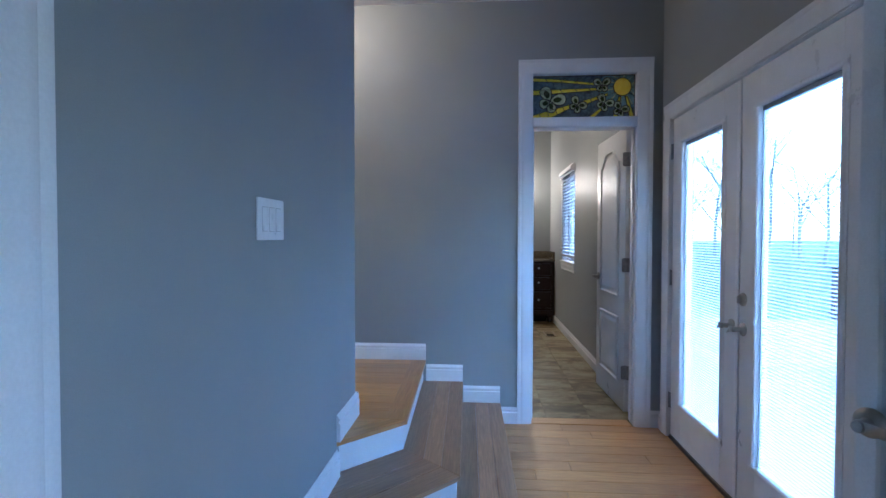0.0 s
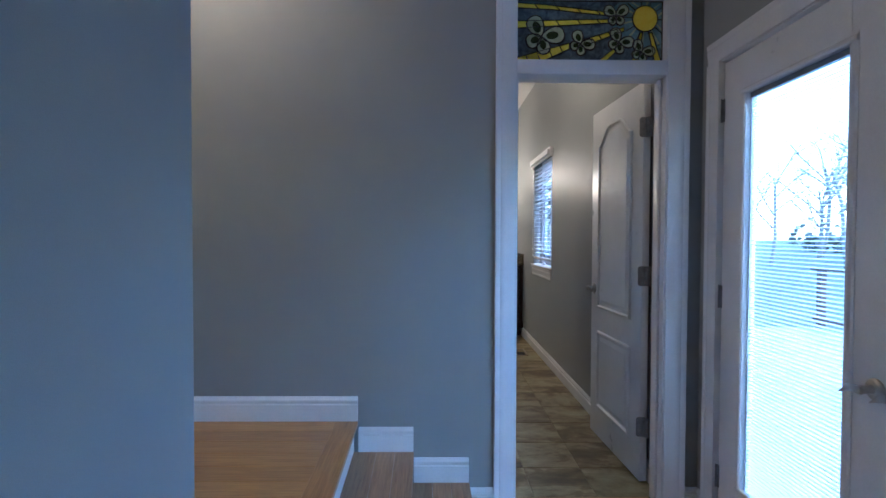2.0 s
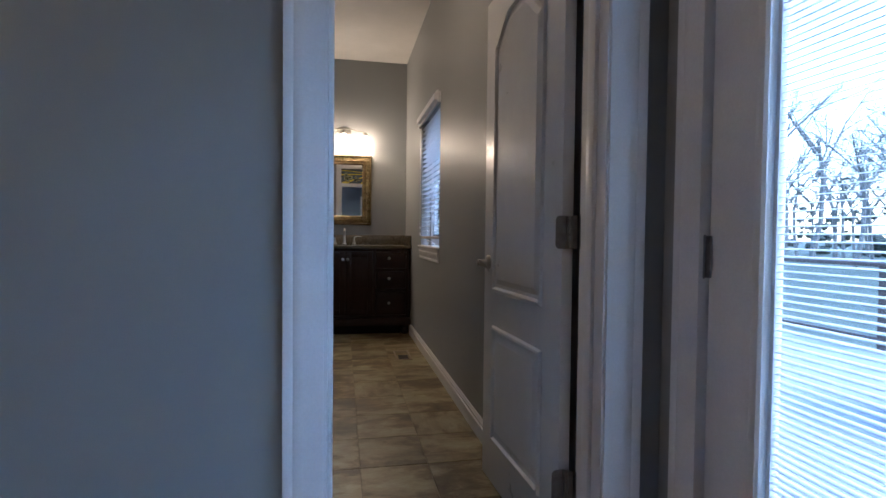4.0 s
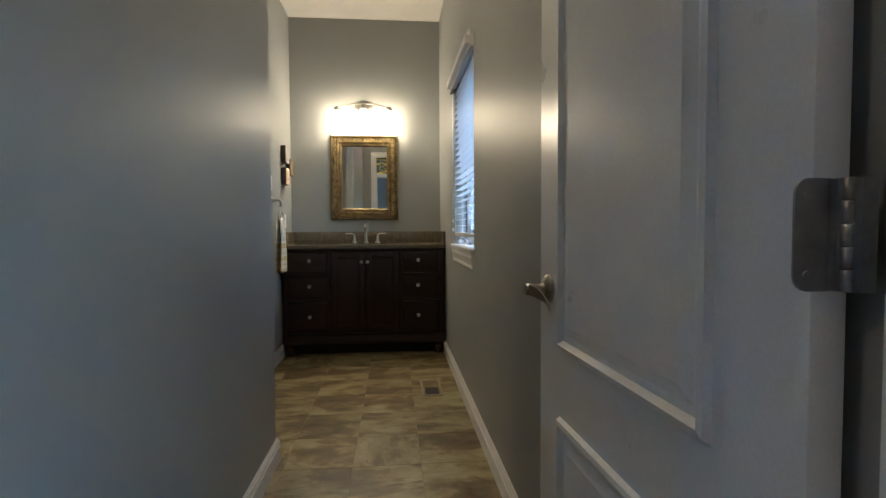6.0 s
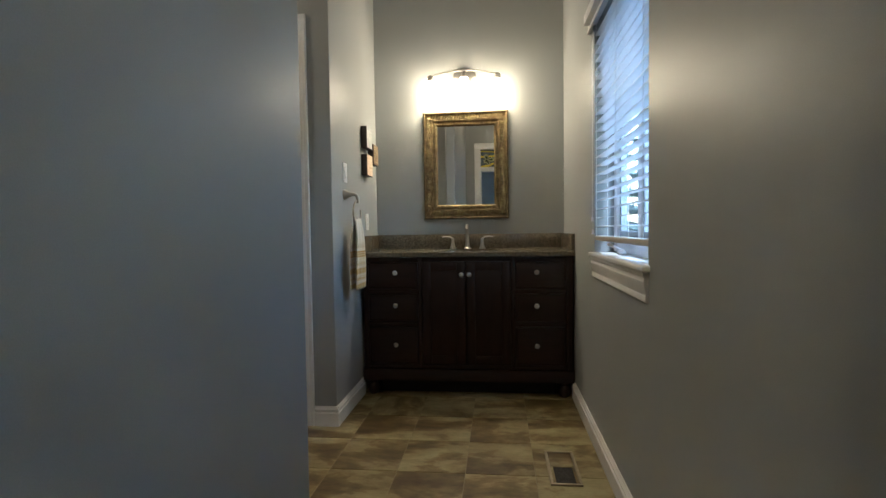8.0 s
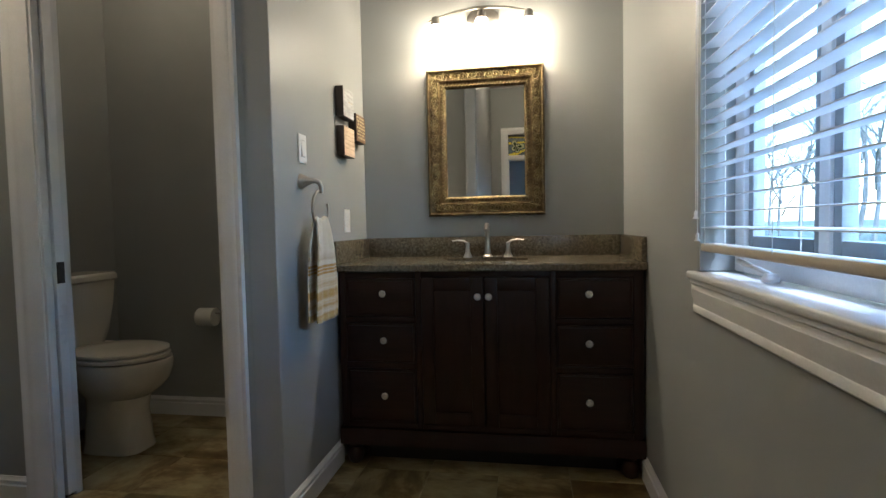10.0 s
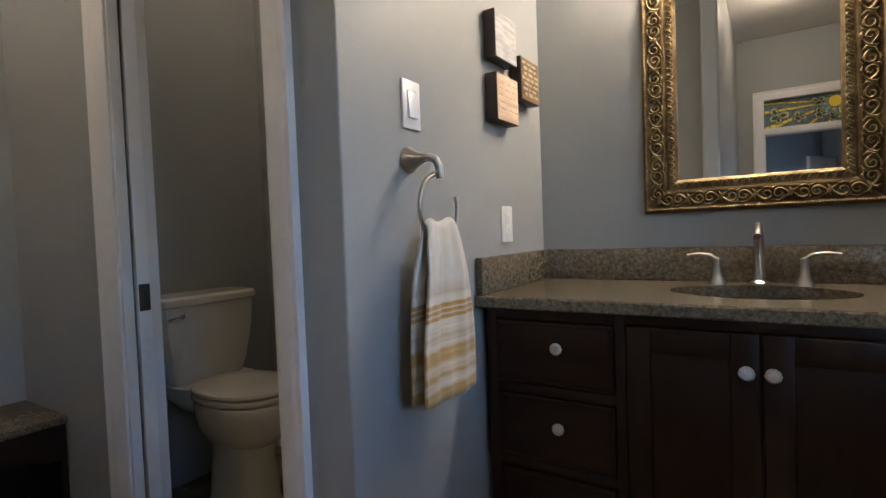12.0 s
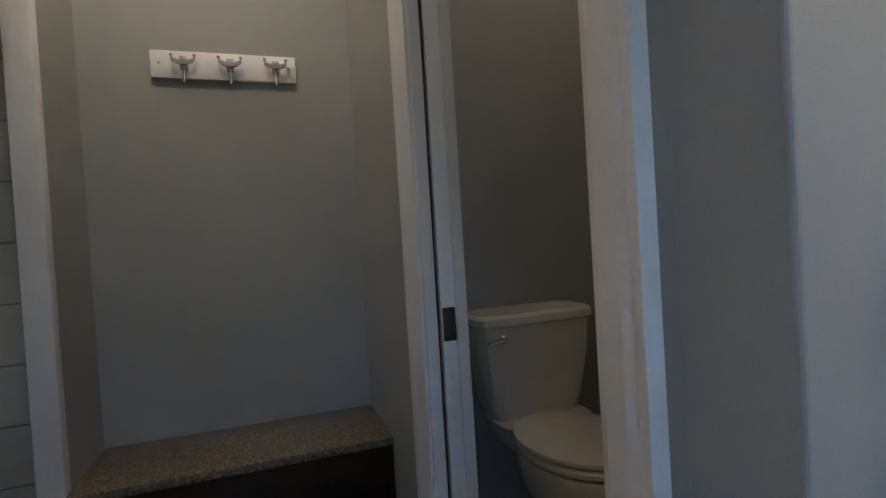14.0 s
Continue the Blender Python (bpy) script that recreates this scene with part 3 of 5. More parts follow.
part("apron", bm, WHITE_PAINT, win)
for a, b, c, d in ((y0, y0 + 0.012, z0 + 0.022, z1), (y1 - 0.012, y1, z0 + 0.022, z1), (y0 + 0.012, y1 - 0.012, z1 - 0.012, z1)):
    part("reveal", B(XB + 0.001, XB + 0.135, a, b, c, d), GREY_WALL, win, "grey painted window return")
fx0, fx1 = XB + 0.095, XB + 0.14
for a, b, c, d in ((y0 + 0.012, y0 + 0.075, z0 + 0.022, z1 - 0.012), (y1 - 0.075, y1 - 0.012, z0 + 0.022, z1 - 0.012), (y0 + 0.075, y1 - 0.075, z1 - 0.085, z1 - 0.012), (y0 + 0.075, y1 - 0.075, z0 + 0.022, z0 + 0.095)):
    part("window_frame", B(fx0, fx1, a, b, c, d, 0.004), WHITE_PAINT, win)
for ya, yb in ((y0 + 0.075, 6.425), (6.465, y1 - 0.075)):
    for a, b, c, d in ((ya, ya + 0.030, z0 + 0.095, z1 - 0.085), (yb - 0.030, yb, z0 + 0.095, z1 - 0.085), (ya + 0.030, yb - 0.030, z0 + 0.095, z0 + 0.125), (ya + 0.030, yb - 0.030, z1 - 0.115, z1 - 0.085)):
        part("sash", B(fx0 + 0.012, fx1 - 0.002, a, b, c, d, 0.003), SASH, win, "window sash with shade in its grey-blue colour")
part("mullion", B(fx0 + 0.005, fx1, 6.425, 6.465, z0 + 0.095, z1 - 0.085, 0.004), WHITE_PAINT, win)
for a, b in ((y0 + 0.075, 6.425), (6.465, y1 - 0.075)):
    g = part("pane", B(XB + 0.118, XB + 0.122, a, b, z0 + 0.095, z1 - 0.085), GLASS, win, "clear glass pane")
    g.visible_shadow = False
bm = lathe(bmesh.new(), [(0.018, 0), (0.02, 0.008), (0.014, 0.02), (0.0, 0.022)], pose(XB + 0.06, 6.58, z0 + 0.022))
tube(bm, [(XB + 0.06, 6.58, z0 + 0.04), (XB + 0.045, 6.61, z0 + 0.052), (XB + 0.02, 6.66, z0 + 0.066)], [0.007, 0.006, 0.008], 8)
part("crank_handle", bm, PLASTIC, win, "white folding crank handle")

# faux wood blind
bl = thing("window_blind", (XB, 6.44, 2.19), "white two inch slatted blind, slats tilted open above the sill", "blind")
VAL = [(0, 0), (0.008, 0), (0.008, 0.012), (0.004, 0.018), (0.004, 0.060), (0.009, 0.068), (0.013, 0.082), (0.016, 0.090), (0, 0.090)]
bm = strip(bmesh.new(), (XB - 0.018, 5.925, 2.088), (XB - 0.018, 6.945, 2.088), W, VAL)
for ya, yb in ((5.925, 5.935), (6.935, 6.945)):
    box(bm, XB - 0.018, XB - 0.001, ya, yb, 2.088, 2.170)
part("valance", bm, BLIND_WHITE, bl, "white moulded valance")
part("headrail", B(XB - 0.05, XB + 0.012, 5.955, 6.895, 2.115, 2.16), BLIND_WHITE, bl)
slat = to_mesh("slat", B(-0.025, 0.025, -0.470, 0.470, -0.0013, 0.0013), BLIND_WHITE)
n = 23
for i in range(n):
    piece("slat", slat, bl, pose(XB + 0.030, 6.425, 1.115 + i * (2.105 - 1.115) / n, 0, -4, 0))
part("bottom_rail", B(XB + 0.002, XB + 0.052, 5.96, 6.89, 1.045, 1.068, 0.005), RAIL_CREAM, bl, "cream bottom rail")
for yy in (6.03, 6.44, 6.85):
    for xx in (XB + 0.002, XB + 0.056):
        part("ladder_cord", tube(bmesh.new(), [(xx, yy, 1.06), (xx, yy, 2.12)], 0.0011, 5), ROPE, bl)
for yy, zz in ((6.885, 1.14), (6.87, 1.075)):
    bm = tube(bmesh.new(), [(XB - 0.012, yy, zz + 0.02), (XB - 0.012, yy, 2.12)], 0.0009, 5)
    lathe(bm, [(0.003, 0.024), (0.006, 0.016), (0.005, 0.008), (0.009, 0.0)], pose(XB - 0.012, yy, zz), 10)
    part("cord_tassel", bm, PLASTIC, bl)

# ---------------------------------------------------------------- stairs
N1 = [(0.185, 3.285), (0.222, 1.63), (XS, 0.79)]
N2 = [(-0.075, 3.285), (-0.036, 1.87), (XS, 1.31)]
N3 = [(-0.335, 3.285), (-0.297, 2.11), (XS, 1.83)]


def lerp(a, b, s):
    return [(p[0] + (q[0] - p[0]) * s, p[1] + (q[1] - p[1]) * s) for p, q in zip(a, b)]


def board(name, parent, poly, angle, z0, z1, material):
    cx, cy = sum(p[0] for p in poly) / len(poly), sum(p[1] for p in poly) / len(poly)
    m = pose(cx, cy, z1, 0, 0, angle)
    inv = m.inverted()
    loc = [(inv @ Vector((x, y, z1))).to_2d() for x, y in poly]
    bm = prism(bmesh.new(), loc, z0 - z1, 0)
    top = [e for e in bm.edges if all(abs(v.co.z) < 1e-6 for v in e.verts)]
    bmesh.ops.bevel(bm, geom=top, offset=0.0016, segments=1, affect="EDGES")
    return piece(name, to_mesh(name, bm, material, False), parent, m)


stair = thing("staircase", (0, 2.4, 0), "bamboo stair treads with white risers turning round a wall corner", "stairs", "", "structure")
N4 = [(-0.62, 3.285), (-0.60, 2.25), (-0.70, 2.05)]
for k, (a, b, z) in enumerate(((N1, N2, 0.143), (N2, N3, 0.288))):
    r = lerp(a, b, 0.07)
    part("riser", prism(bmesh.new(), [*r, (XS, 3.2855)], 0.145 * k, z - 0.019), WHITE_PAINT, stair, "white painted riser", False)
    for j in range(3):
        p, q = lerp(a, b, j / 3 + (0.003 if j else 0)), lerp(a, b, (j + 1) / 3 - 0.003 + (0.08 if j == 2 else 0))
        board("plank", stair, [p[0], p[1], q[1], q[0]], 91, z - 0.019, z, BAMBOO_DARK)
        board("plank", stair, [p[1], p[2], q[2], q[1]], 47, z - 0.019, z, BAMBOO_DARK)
r = [(-0.353, 3.2855), (-0.318, 2.118), (XS - 0.004, 1.86), (XS - 0.004, 2.165), (XS - 0.125, 2.165), (-2.7, 2.165), (-2.7, 3.2855)]
part("riser", prism(bmesh.new(), r, 0.29, 0.412), WHITE_PAINT, stair, "white painted riser", False)
inner = [(-0.437, 3.285), (-0.402, 2.1215), (XS, 1.965)]
board("plank", stair, [N3[0], N3[1], inner[1], inner[0]], 91, 0.413, 0.432, BAMBOO)
board("plank", stair, [N3[1], N3[2], inner[2], inner[1]], 47, 0.413, 0.432, BAMBOO)
rows = 10
for i in range(rows):
    ya, yb = 2.122 + i * (3.285 - 2.122) / rows, 2.122 + (i + 1) * (3.285 - 2.122) / rows - 0.0012
    xe = -0.4030 - 0.035 * (ya - 2.122) / 1.16
    cut = -1.1 - 0.5 * random.random()
    board("plank", stair, [(cut + 0.001, ya), (xe, ya), (xe, yb), (cut + 0.001, yb)], 0, 0.413, 0.432, BAMBOO)
    board("plank", stair, [(-2.7, ya), (cut, ya), (cut, yb), (-2.7, yb)], 0, 0.413, 0.432, BAMBOO)
board("plank", stair, [(XS, 1.967), (-0.4025, 2.1213), (XS, 2.1213)], 0, 0.413, 0.432, BAMBOO)

# ---------------------------------------------------------------- floors
fl = structure("floor", B(-0.70, XR + 0.15, -2.6, YD2, -0.15, -0.014), GROUT, "bamboo plank hall floor", "floor", False)
yy, i = -2.6, 0
while yy < 3.29:
    w = min(0.118, 3.30 - yy)
    cut = XS + (0.55 + 1.1 * random.random())
    for xa, xb in ((XS, cut - 0.0008), (cut + 0.0008, XR)):
        board("plank", fl, [(xa, yy), (xb, yy), (xb, yy + w - 0.0006), (xa, yy + w - 0.0006)], 0, -0.0145, 0.0, BAMBOO)
    yy += 0.118
board("threshold", fl, [(0.401, 3.301), (1.081, 3.301), (1.081, 3.415), (0.401, 3.415)], 0, -0.0135, 0.004, BAMBOO)

fb = structure("floor_bath", B(-2.3, XB + 0.1, YD2 - 0.012, YB, -0.15, 0.0002), GROUT, "brown slate-look tiled bathroom floor", "floor", False)
TX, TY = 0.3155, 0.345
tile_mesh = {}


def tile_piece(w, d):
    key = (round(w, 3), round(d, 3))
    if key not in tile_mesh:
        bm = B(-w / 2, w / 2, -d / 2, d / 2, -0.008, 0.0)
        top = [e for e in bm.edges if all(v.co.z > -1e-6 for v in e.verts)]
        bmesh.ops.bevel(bm, geom=top, offset=0.0012, segments=1, affect="EDGES")
        tile_mesh[key] = to_mesh("tile", bm, TILE, False)
    return tile_mesh[key]


spin = random.Random(21)
x = 0.203 - 8 * TX
while x < XB:
    y = 6.165 - 8 * TY
    while y < YB:
        xa, xb, ya, yb = max(x, -2.2), min(x + TX, XB + 0.01), max(y, 3.42), min(y + TY, YB)
        turn = spin.choice((0, 0, 0, 0, 180, 180, 180, 180, 90))
        seen = (xb > XA - 0.05 or ya > 5.0)
        if seen and xb - xa > 0.03 and yb - ya > 0.03:
            w_, d_ = xb - xa - 0.0024, yb - ya - 0.0024
            if turn == 90:
                w_, d_ = d_, w_
            piece("tile", tile_piece(w_, d_), fb, pose((xa + xb) / 2, (ya + yb) / 2, 0.002, 0, 0, turn))
        y += TY
    x += TX

# shower tiles beside the bench
sh = structure("wall_shower", B(-1.90, -1.808, 4.9, 6.0205, -0.1, 3.06), WALL_GROUT, "pale grey tiled shower wall", "wall", False)
wt_mesh = to_mesh("tile", B(-0.005, 0.005, -0.148, 0.148, -0.0865, 0.0865, 0.002, 1), WALL_TILE, False)
for r_ in range(17):
    for c_ in range(3):
        piece("tile", wt_mesh, sh, pose(-1.805, 5.871 - c_ * 0.30, 0.115 + r_ * 0.1765))

# ---------------------------------------------------------------- hall things
def lever_handle(parent, m, flip=1, material=None, name="door_handle"):
    """A flat wave lever on a domed round rose: local x out of the door, y along the lever."""
    mt = material or NICKEL
    bm = lathe(bmesh.new(), [(0.032, 0), (0.0325, 0.004), (0.030, 0.008), (0.023, 0.012), (0.014, 0.015), (0.012, 0.019), (0.012, 0.040), (0.0135, 0.044), (0.0135, 0.052), (0.011, 0.056), (0.0, 0.057)], m @ pose(0, 0, 0, 0, 90, 0), 24)
    rings = []
    for k in range(15):
        t = k / 14
        h = 0.0130 * (1 - 0.10 * math.cos(6 * t)) * (1 - t ** 3.2) + 0.0012
        y = flip * (0.002 + 0.092 * t)
        z = -0.002 - 0.030 * t ** 1.5 + 0.007 * math.sin(math.pi * t)
        x = 0.047 - 0.014 * t ** 1.3 + 0.004 * math.sin(2 * math.pi * t)
        w = 0.0036 * (1 - 0.6 * t)
        lean = 0.35 * math.sin(math.pi * t)
        ring = []
        for a in range(10):
            c, q = math.cos(2 * math.pi * a / 10), math.sin(2 * math.pi * a / 10)
            dx, dz = w * c, h * q
            ring.append(m @ Vector((x + dx + lean * dz, y, z + dz)))
        rings.append(ring)
    loft(bm, rings)
    return part(name, bm, mt, parent, "brushed nickel wave lever handle")


def hinge(parent, m, name="hinge"):
    """Leaf plates either side of a pin: local z up, y along the wall, x out."""
    bm = bmesh.new()
    for s in (-1, 1):
        r = bmesh.ops.create_cube(bm, size=1.0, matrix=m @ Matrix.LocRotScale((0.001, s * 0.012, 0), None, (0.004, 0.018, 0.098)))
        for dz in (-0.03, 0.0, 0.03):
            lathe(bm, [(0.004, 0), (0.003, 0.0015), (0, 0.0016)], m @ pose(0.003, s * (0.016 if dz else 0.013), dz, 0, 90, 0), 8)
    lathe(bm, [(0.0055, -0.052), (0.0065, -0.049), (0.0065, 0.049), (0.0055, 0.052)], m @ pose(0.006, 0, 0), 10)
    return part(name, bm, STEEL_DARK, parent, "dull nickel butt hinge")


def panel_outline(u0, u1, z0, z1, arch):
    pts = [(u0, z0), (u1, z0)]
    if not arch:
        return pts + [(u1, z1), (u0, z1)]
    c, s = (u0 + u1) / 2, z1 - arch
    pts.append((u1, s))
    n = 14
    for i in range(1, n):
        t = i / n
        u = u1 + (u0 - u1) * t
        k = min(1.0, 1.45 * (1 - abs(2 * t - 1)))
        pts.append((u, s + arch * (k * k * (3 - 2 * k))))
    pts.append((u0, s))
    return pts


def panel_mould(bm, outline, face, depth_dir, r=0.010):
    """A raised bead round a panel with a step inside it."""
    n = len(outline)
    c = (sum(p[0] for p in outline) / n, sum(p[1] for p in outline) / n)
    rings = []
    for inset, h in ((-0.005, 0.0), (0.0, 0.010), (0.009, 0.012), (0.017, 0.001), (0.030, 0.0005), (0.052, 0.008)):
        ring = []
        for i, p in enumerate(outline):
            a, b = Vector(outline[i - 1]), Vector(outline[(i + 1) % n])
            q = Vector(p)
            e1, e2 = (q - a).normalized(), (b - q).normalized()
            n1, n2 = Vector((-e1.y, e1.x)), Vector((-e2.y, e2.x))
            nn = (n1 + n2).normalized()
            k = 1 / max(0.5, nn.dot(n1))
            w = q + nn * inset * k
            ring.append(face(w.x, w.y, h))
        rings.append(ring)
    vs = [[bm.verts.new(p) for p in r] for r in rings]
    for a, b in zip(vs, vs[1:]):
        for i in range(n):
            bm.faces.new((a[i], a[(i + 1) % n], b[(i + 1) % n], b[i]))
    bm.faces.new(vs[-1])


# powder room door, standing open along the wall
HX, HY = 1.096, 3.560
door = thing("door_1", (HX, HY, 0.01), "white two panel door with an arched top panel, standing open", "door", "", "structure")
leaf_m = pose(HX, HY, 0, 0, 0, 92.4)
part("leaf", (lambda b: (bmesh.ops.transform(b, matrix=leaf_m, verts=b.verts), b)[1])(B(0.003, 0.758, -0.038, 0.0, 0.012, 2.100, 0.002)), DOOR_PAINT, door)


def leaf_face(u, z, h):
    return leaf_m @ Vector((u, 0.0002 + h, z))


def leaf_back(u, z, h):
    return leaf_m @ Vector((u, -0.0382 - h, z))


for f in (leaf_face, leaf_back):
    bm = bmesh.new()
    panel_mould(bm, panel_outline(0.140, 0.624, 0.846, 1.975, 0.105), f, 1)
    part("panel_moulding", bm, DOOR_PAINT, door, "", False)
    bm = bmesh.new()
    panel_mould(bm, panel_outline(0.140, 0.624, 0.205, 0.690, 0), f, 1)
    part("panel_moulding", bm, DOOR_PAINT, door, "", False)
lever_handle(door, leaf_m @ pose(0.696, 0.0, 0.962, 0, 0, 90), 1)
part("latch_plate", (lambda b: (bmesh.ops.transform(b, matrix=leaf_m, verts=b.verts), b)[1])(B(0.7575, 0.7595, -0.030, -0.006, 0.925, 0.985)), NICKEL, door)
def rounded_plate(w, h, t, r=0.014):
    """A thin hinge leaf with two rounded outer corners: local x across, z up, y thick."""
    poly = [(0, -h / 2)] + [(w - r + r * math.sin(a), -h / 2 + r - r * math.cos(a)) for a in (0, 0.39, 0.79, 1.18, 1.57)] + [(w - r + r * math.cos(a), h / 2 - r + r * math.sin(a)) for a in (0, 0.39, 0.79, 1.18, 1.57)] + [(0, h / 2)]
    return prism(bmesh.new(), poly, -t / 2, t / 2, Matrix(((1, 0, 0, 0), (0, 0, 1, 0), (0, 1, 0, 0), (0, 0, 0, 1))))


for zz in (1.862, 1.092, 0.302):
    bm = bmesh.new()
    for m_ in (pose(1.111, 3.5605, zz, 0, 0, 183), pose(1.1405, 3.537, zz, 0, 0, -90)):
        pl = rounded_plate(0.037, 0.102, 0.0026)
        bmesh.ops.transform(pl, matrix=m_, verts=pl.verts)
        tmp = bpy.data.meshes.new("leaf")
        pl.to_mesh(tmp)
        pl.free()
        bm.from_mesh(tmp)
        bpy.data.meshes.remove(tmp)
        for dx, dz in ((0.024, -0.036), (0.030, 0.0), (0.024, 0.036)):
            for sy in (0, 180):
                lathe(bm, [(0.0042, 0.0012), (0.0036, 0.0022), (0.0012, 0.0017), (0, 0.0016)], m_ @ pose(dx, 0, dz, 90 + sy, 0, 0), 10)
    for k in range(5):
        z0_ = zz - 0.051 + k * 0.0204
        lathe(bm, [(0.0062, z0_ + 0.0004), (0.0068, z0_ + 0.0012), (0.0068, z0_ + 0.0192), (0.0062, z0_ + 0.0200)], pose(1.1190, 3.5505, 0), 12)
    box(bm, 1.1085, 1.1190, 3.5505, 3.5610, zz - 0.050, zz + 0.050)
    box(bm, 1.1190, 1.1335, 3.5360, 3.5505, zz - 0.050, zz + 0.050)
    part("hinge", bm, STEEL_DARK, door, "dull nickel butt hinge with rounded leaves")


# french doors with blinds between the panes
def french_leaf(name, a, b, ga, gb, label, lever_y, lever_flip):
    d = thing(name, (XR + 0.035, (a + b) / 2, 0.01), label, "door", "", "structure")
    x0, x1, gz0, gz1 = XR + 0.017, XR + 0.061, 0.255, 1.880
    part("stile", B(x0, x1, a, ga, 0.014, 2.050, 0.002), DOOR_PAINT, d)
    part("stile", B(x0, x1, gb, b, 0.014, 2.050, 0.002), DOOR_PAINT, d)
    part("rail", B(x0, x1, ga, gb, gz1, 2.050), DOOR_PAINT, d)
    part("rail", B(x0, x1, ga, gb, 0.014, gz0), DOOR_PAINT, d)
    lip = [(0, 0), (0.004, 0), (0.010, 0.006), (0.010, 0.016), (0.004, 0.022), (0.003, 0.032), (0, 0.032)]
    for p0, p1, up in (((x0, ga - 0.03, gz0), (x0, gb + 0.03, gz0), (0, 0, -1)), ((x0, ga - 0.03, gz1), (x0, gb + 0.03, gz1), (0, 0, 1)), ((x0, ga, gz0), (x0, ga, gz1), S), ((x0, gb, gz0), (x0, gb, gz1), N)):
        part("glazing_bead", strip(bmesh.new(), p0, p1, W, lip, up), DOOR_PAINT, d)
    for xg in (XR + 0.026, XR + 0.052):
        g = part("pane", B(xg - 0.0015, xg + 0.0015, ga, gb, gz0, gz1), GLASS, d, "clear glass pane")
        g.visible_shadow = False
    part("blind_headrail", B(XR + 0.030, XR + 0.048, ga + 0.001, gb - 0.001, gz1 - 0.022, gz1 - 0.001), STEEL_DARK, d, "grey blind head rail")
    part("blind_side", B(XR + 0.031, XR + 0.047, ga + 0.001, ga + 0.010, gz0, gz1 - 0.022), BLIND_WHITE, d)
    part("blind_side", B(XR + 0.031, XR + 0.047, gb - 0.010, gb - 0.001, gz0, gz1 - 0.022), BLIND_WHITE, d)
    sl = to_mesh("slat", B(-0.0065, 0.0065, -(gb - ga) / 2 + 0.012, (gb - ga) / 2 - 0.012, -0.0004, 0.0004), SLAT_GREY, False)
    k = 106
    for i in range(k):
        piece("slat", sl, d, pose(XR + 0.039, (ga + gb) / 2, gz0 + 0.012 + i * (gz1 - 0.03 - gz0 - 0.012) / k, 0, -13, 0))
    if lever_y:
        lever_handle(d, pose(x0, lever_y, 0.862, 0, 0, 180), lever_flip)
    return d


f1 = french_leaf("door_2", 2.294, 3.149, 2.465, 2.985, "white french door with blinds inside its glass", 2.350, -1)
f2 = french_leaf("door_4", 1.441, 2.290, 1.597, 2.125, "white french door with deadbolt and blinds inside its glass", 2.240, -1)
bm = lathe(bmesh.new(), [(0.031, 0), (0.032, 0.006), (0.026, 0.014), (0.012, 0.016), (0.0, 0.017)], pose(XR + 0.017, 2.240, 1.003, 0, -90, 0), 20)
box(bm, XR - 0.015, XR + 0.005, 2.236, 2.244, 0.985, 1.021, 0.003)
part("deadbolt", bm, NICKEL, f2, "nickel deadbolt with thumb turn")
part("astragal", B(XR + 0.008, XR + 0.017, 2.277, 2.307, 0.02, 2.045, 0.003), DOOR_PAINT, f1)
for zz in (1.846, 1.035, 0.238):
    hinge(f1, pose(XR + 0.013, 3.158, zz, 0, 0, 180))

# a glazed outside door standing open into the hall
od = thing("door_5", (1.24, 0.30, 0.01), "white glazed outside door standing open into the hall", "door", "", "structure")
om = pose(1.24, 0.30, 0, 0, 0, 119.7)


def on(b):
    bmesh.ops.transform(b, matrix=om, verts=b.verts)
    return b


part("stile", on(B(0.0, 0.13, -0.022, 0.022, 0.014, 2.03, 0.002)), DOOR_PAINT, od)
part("stile", on(B(0.680, 0.720, -0.022, 0.022, 0.014, 2.03, 0.002)), DOOR_PAINT, od)
part("rail", on(B(0.13, 0.680, -0.022, 0.022, 1.76, 2.03)), DOOR_PAINT, od)
part("rail", on(B(0.13, 0.680, -0.022, 0.022, 0.014, 0.25)), DOOR_PAINT, od)
part("pane", on(B(0.13, 0.680, -0.003, 0.003, 0.25, 1.76)), GLASS, od, "clear glass pane").visible_shadow = False
lever_handle(od, om @ pose(0.690, 0.022, 0.90, 0, 0, 90), 1)
lever_handle(od, om @ pose(0.690, -0.022, 0.90, 0, 0, -90), -1)


# stained glass transom
sg = thing("stained_glass_window", (0.74, 3.36, 2.112), "leaded stained glass transom with sun rays and butterflies", "stained glass")
SU, SV, SW, SH = 0.402, 2.114, 0.690, 0.292
sgm = Matrix(((SW, 0, 0, SU), (0, 0, 1, 3.352), (0, SH, 0, SV), (0, 0, 0, 1)))


def gp(px, py):
    return ((px - 127) / 560, 1 - (py - 125) / 230)


def glass_poly(name, pts, material, d=0.004, label=""):
    """A pane seen from both faces: d is how far it stands proud of the sheet."""
    poly = [(min(max(u, 0.0), 1.0), min(max(v, 0.0), 1.0)) for u, v in pts]
    bm = prism(bmesh.new(), poly, -d, d, sgm)
    part(name, bm, material, sg, label, False)
    return poly


def came(pts, r=0.0026, closed=True):
    q = [sgm @ Vector((u, v, 0)) for u, v in pts]
    bm = bmesh.new()
    for a, b in zip(q, q[1:] + ([q[0]] if closed else [])):
        if (a - b).length > 0.002:
            tube(bm, [a, b], [0.0085, 0.0085], 6, r / 0.0085)
    part("lead_line", bm, LEAD, sg)


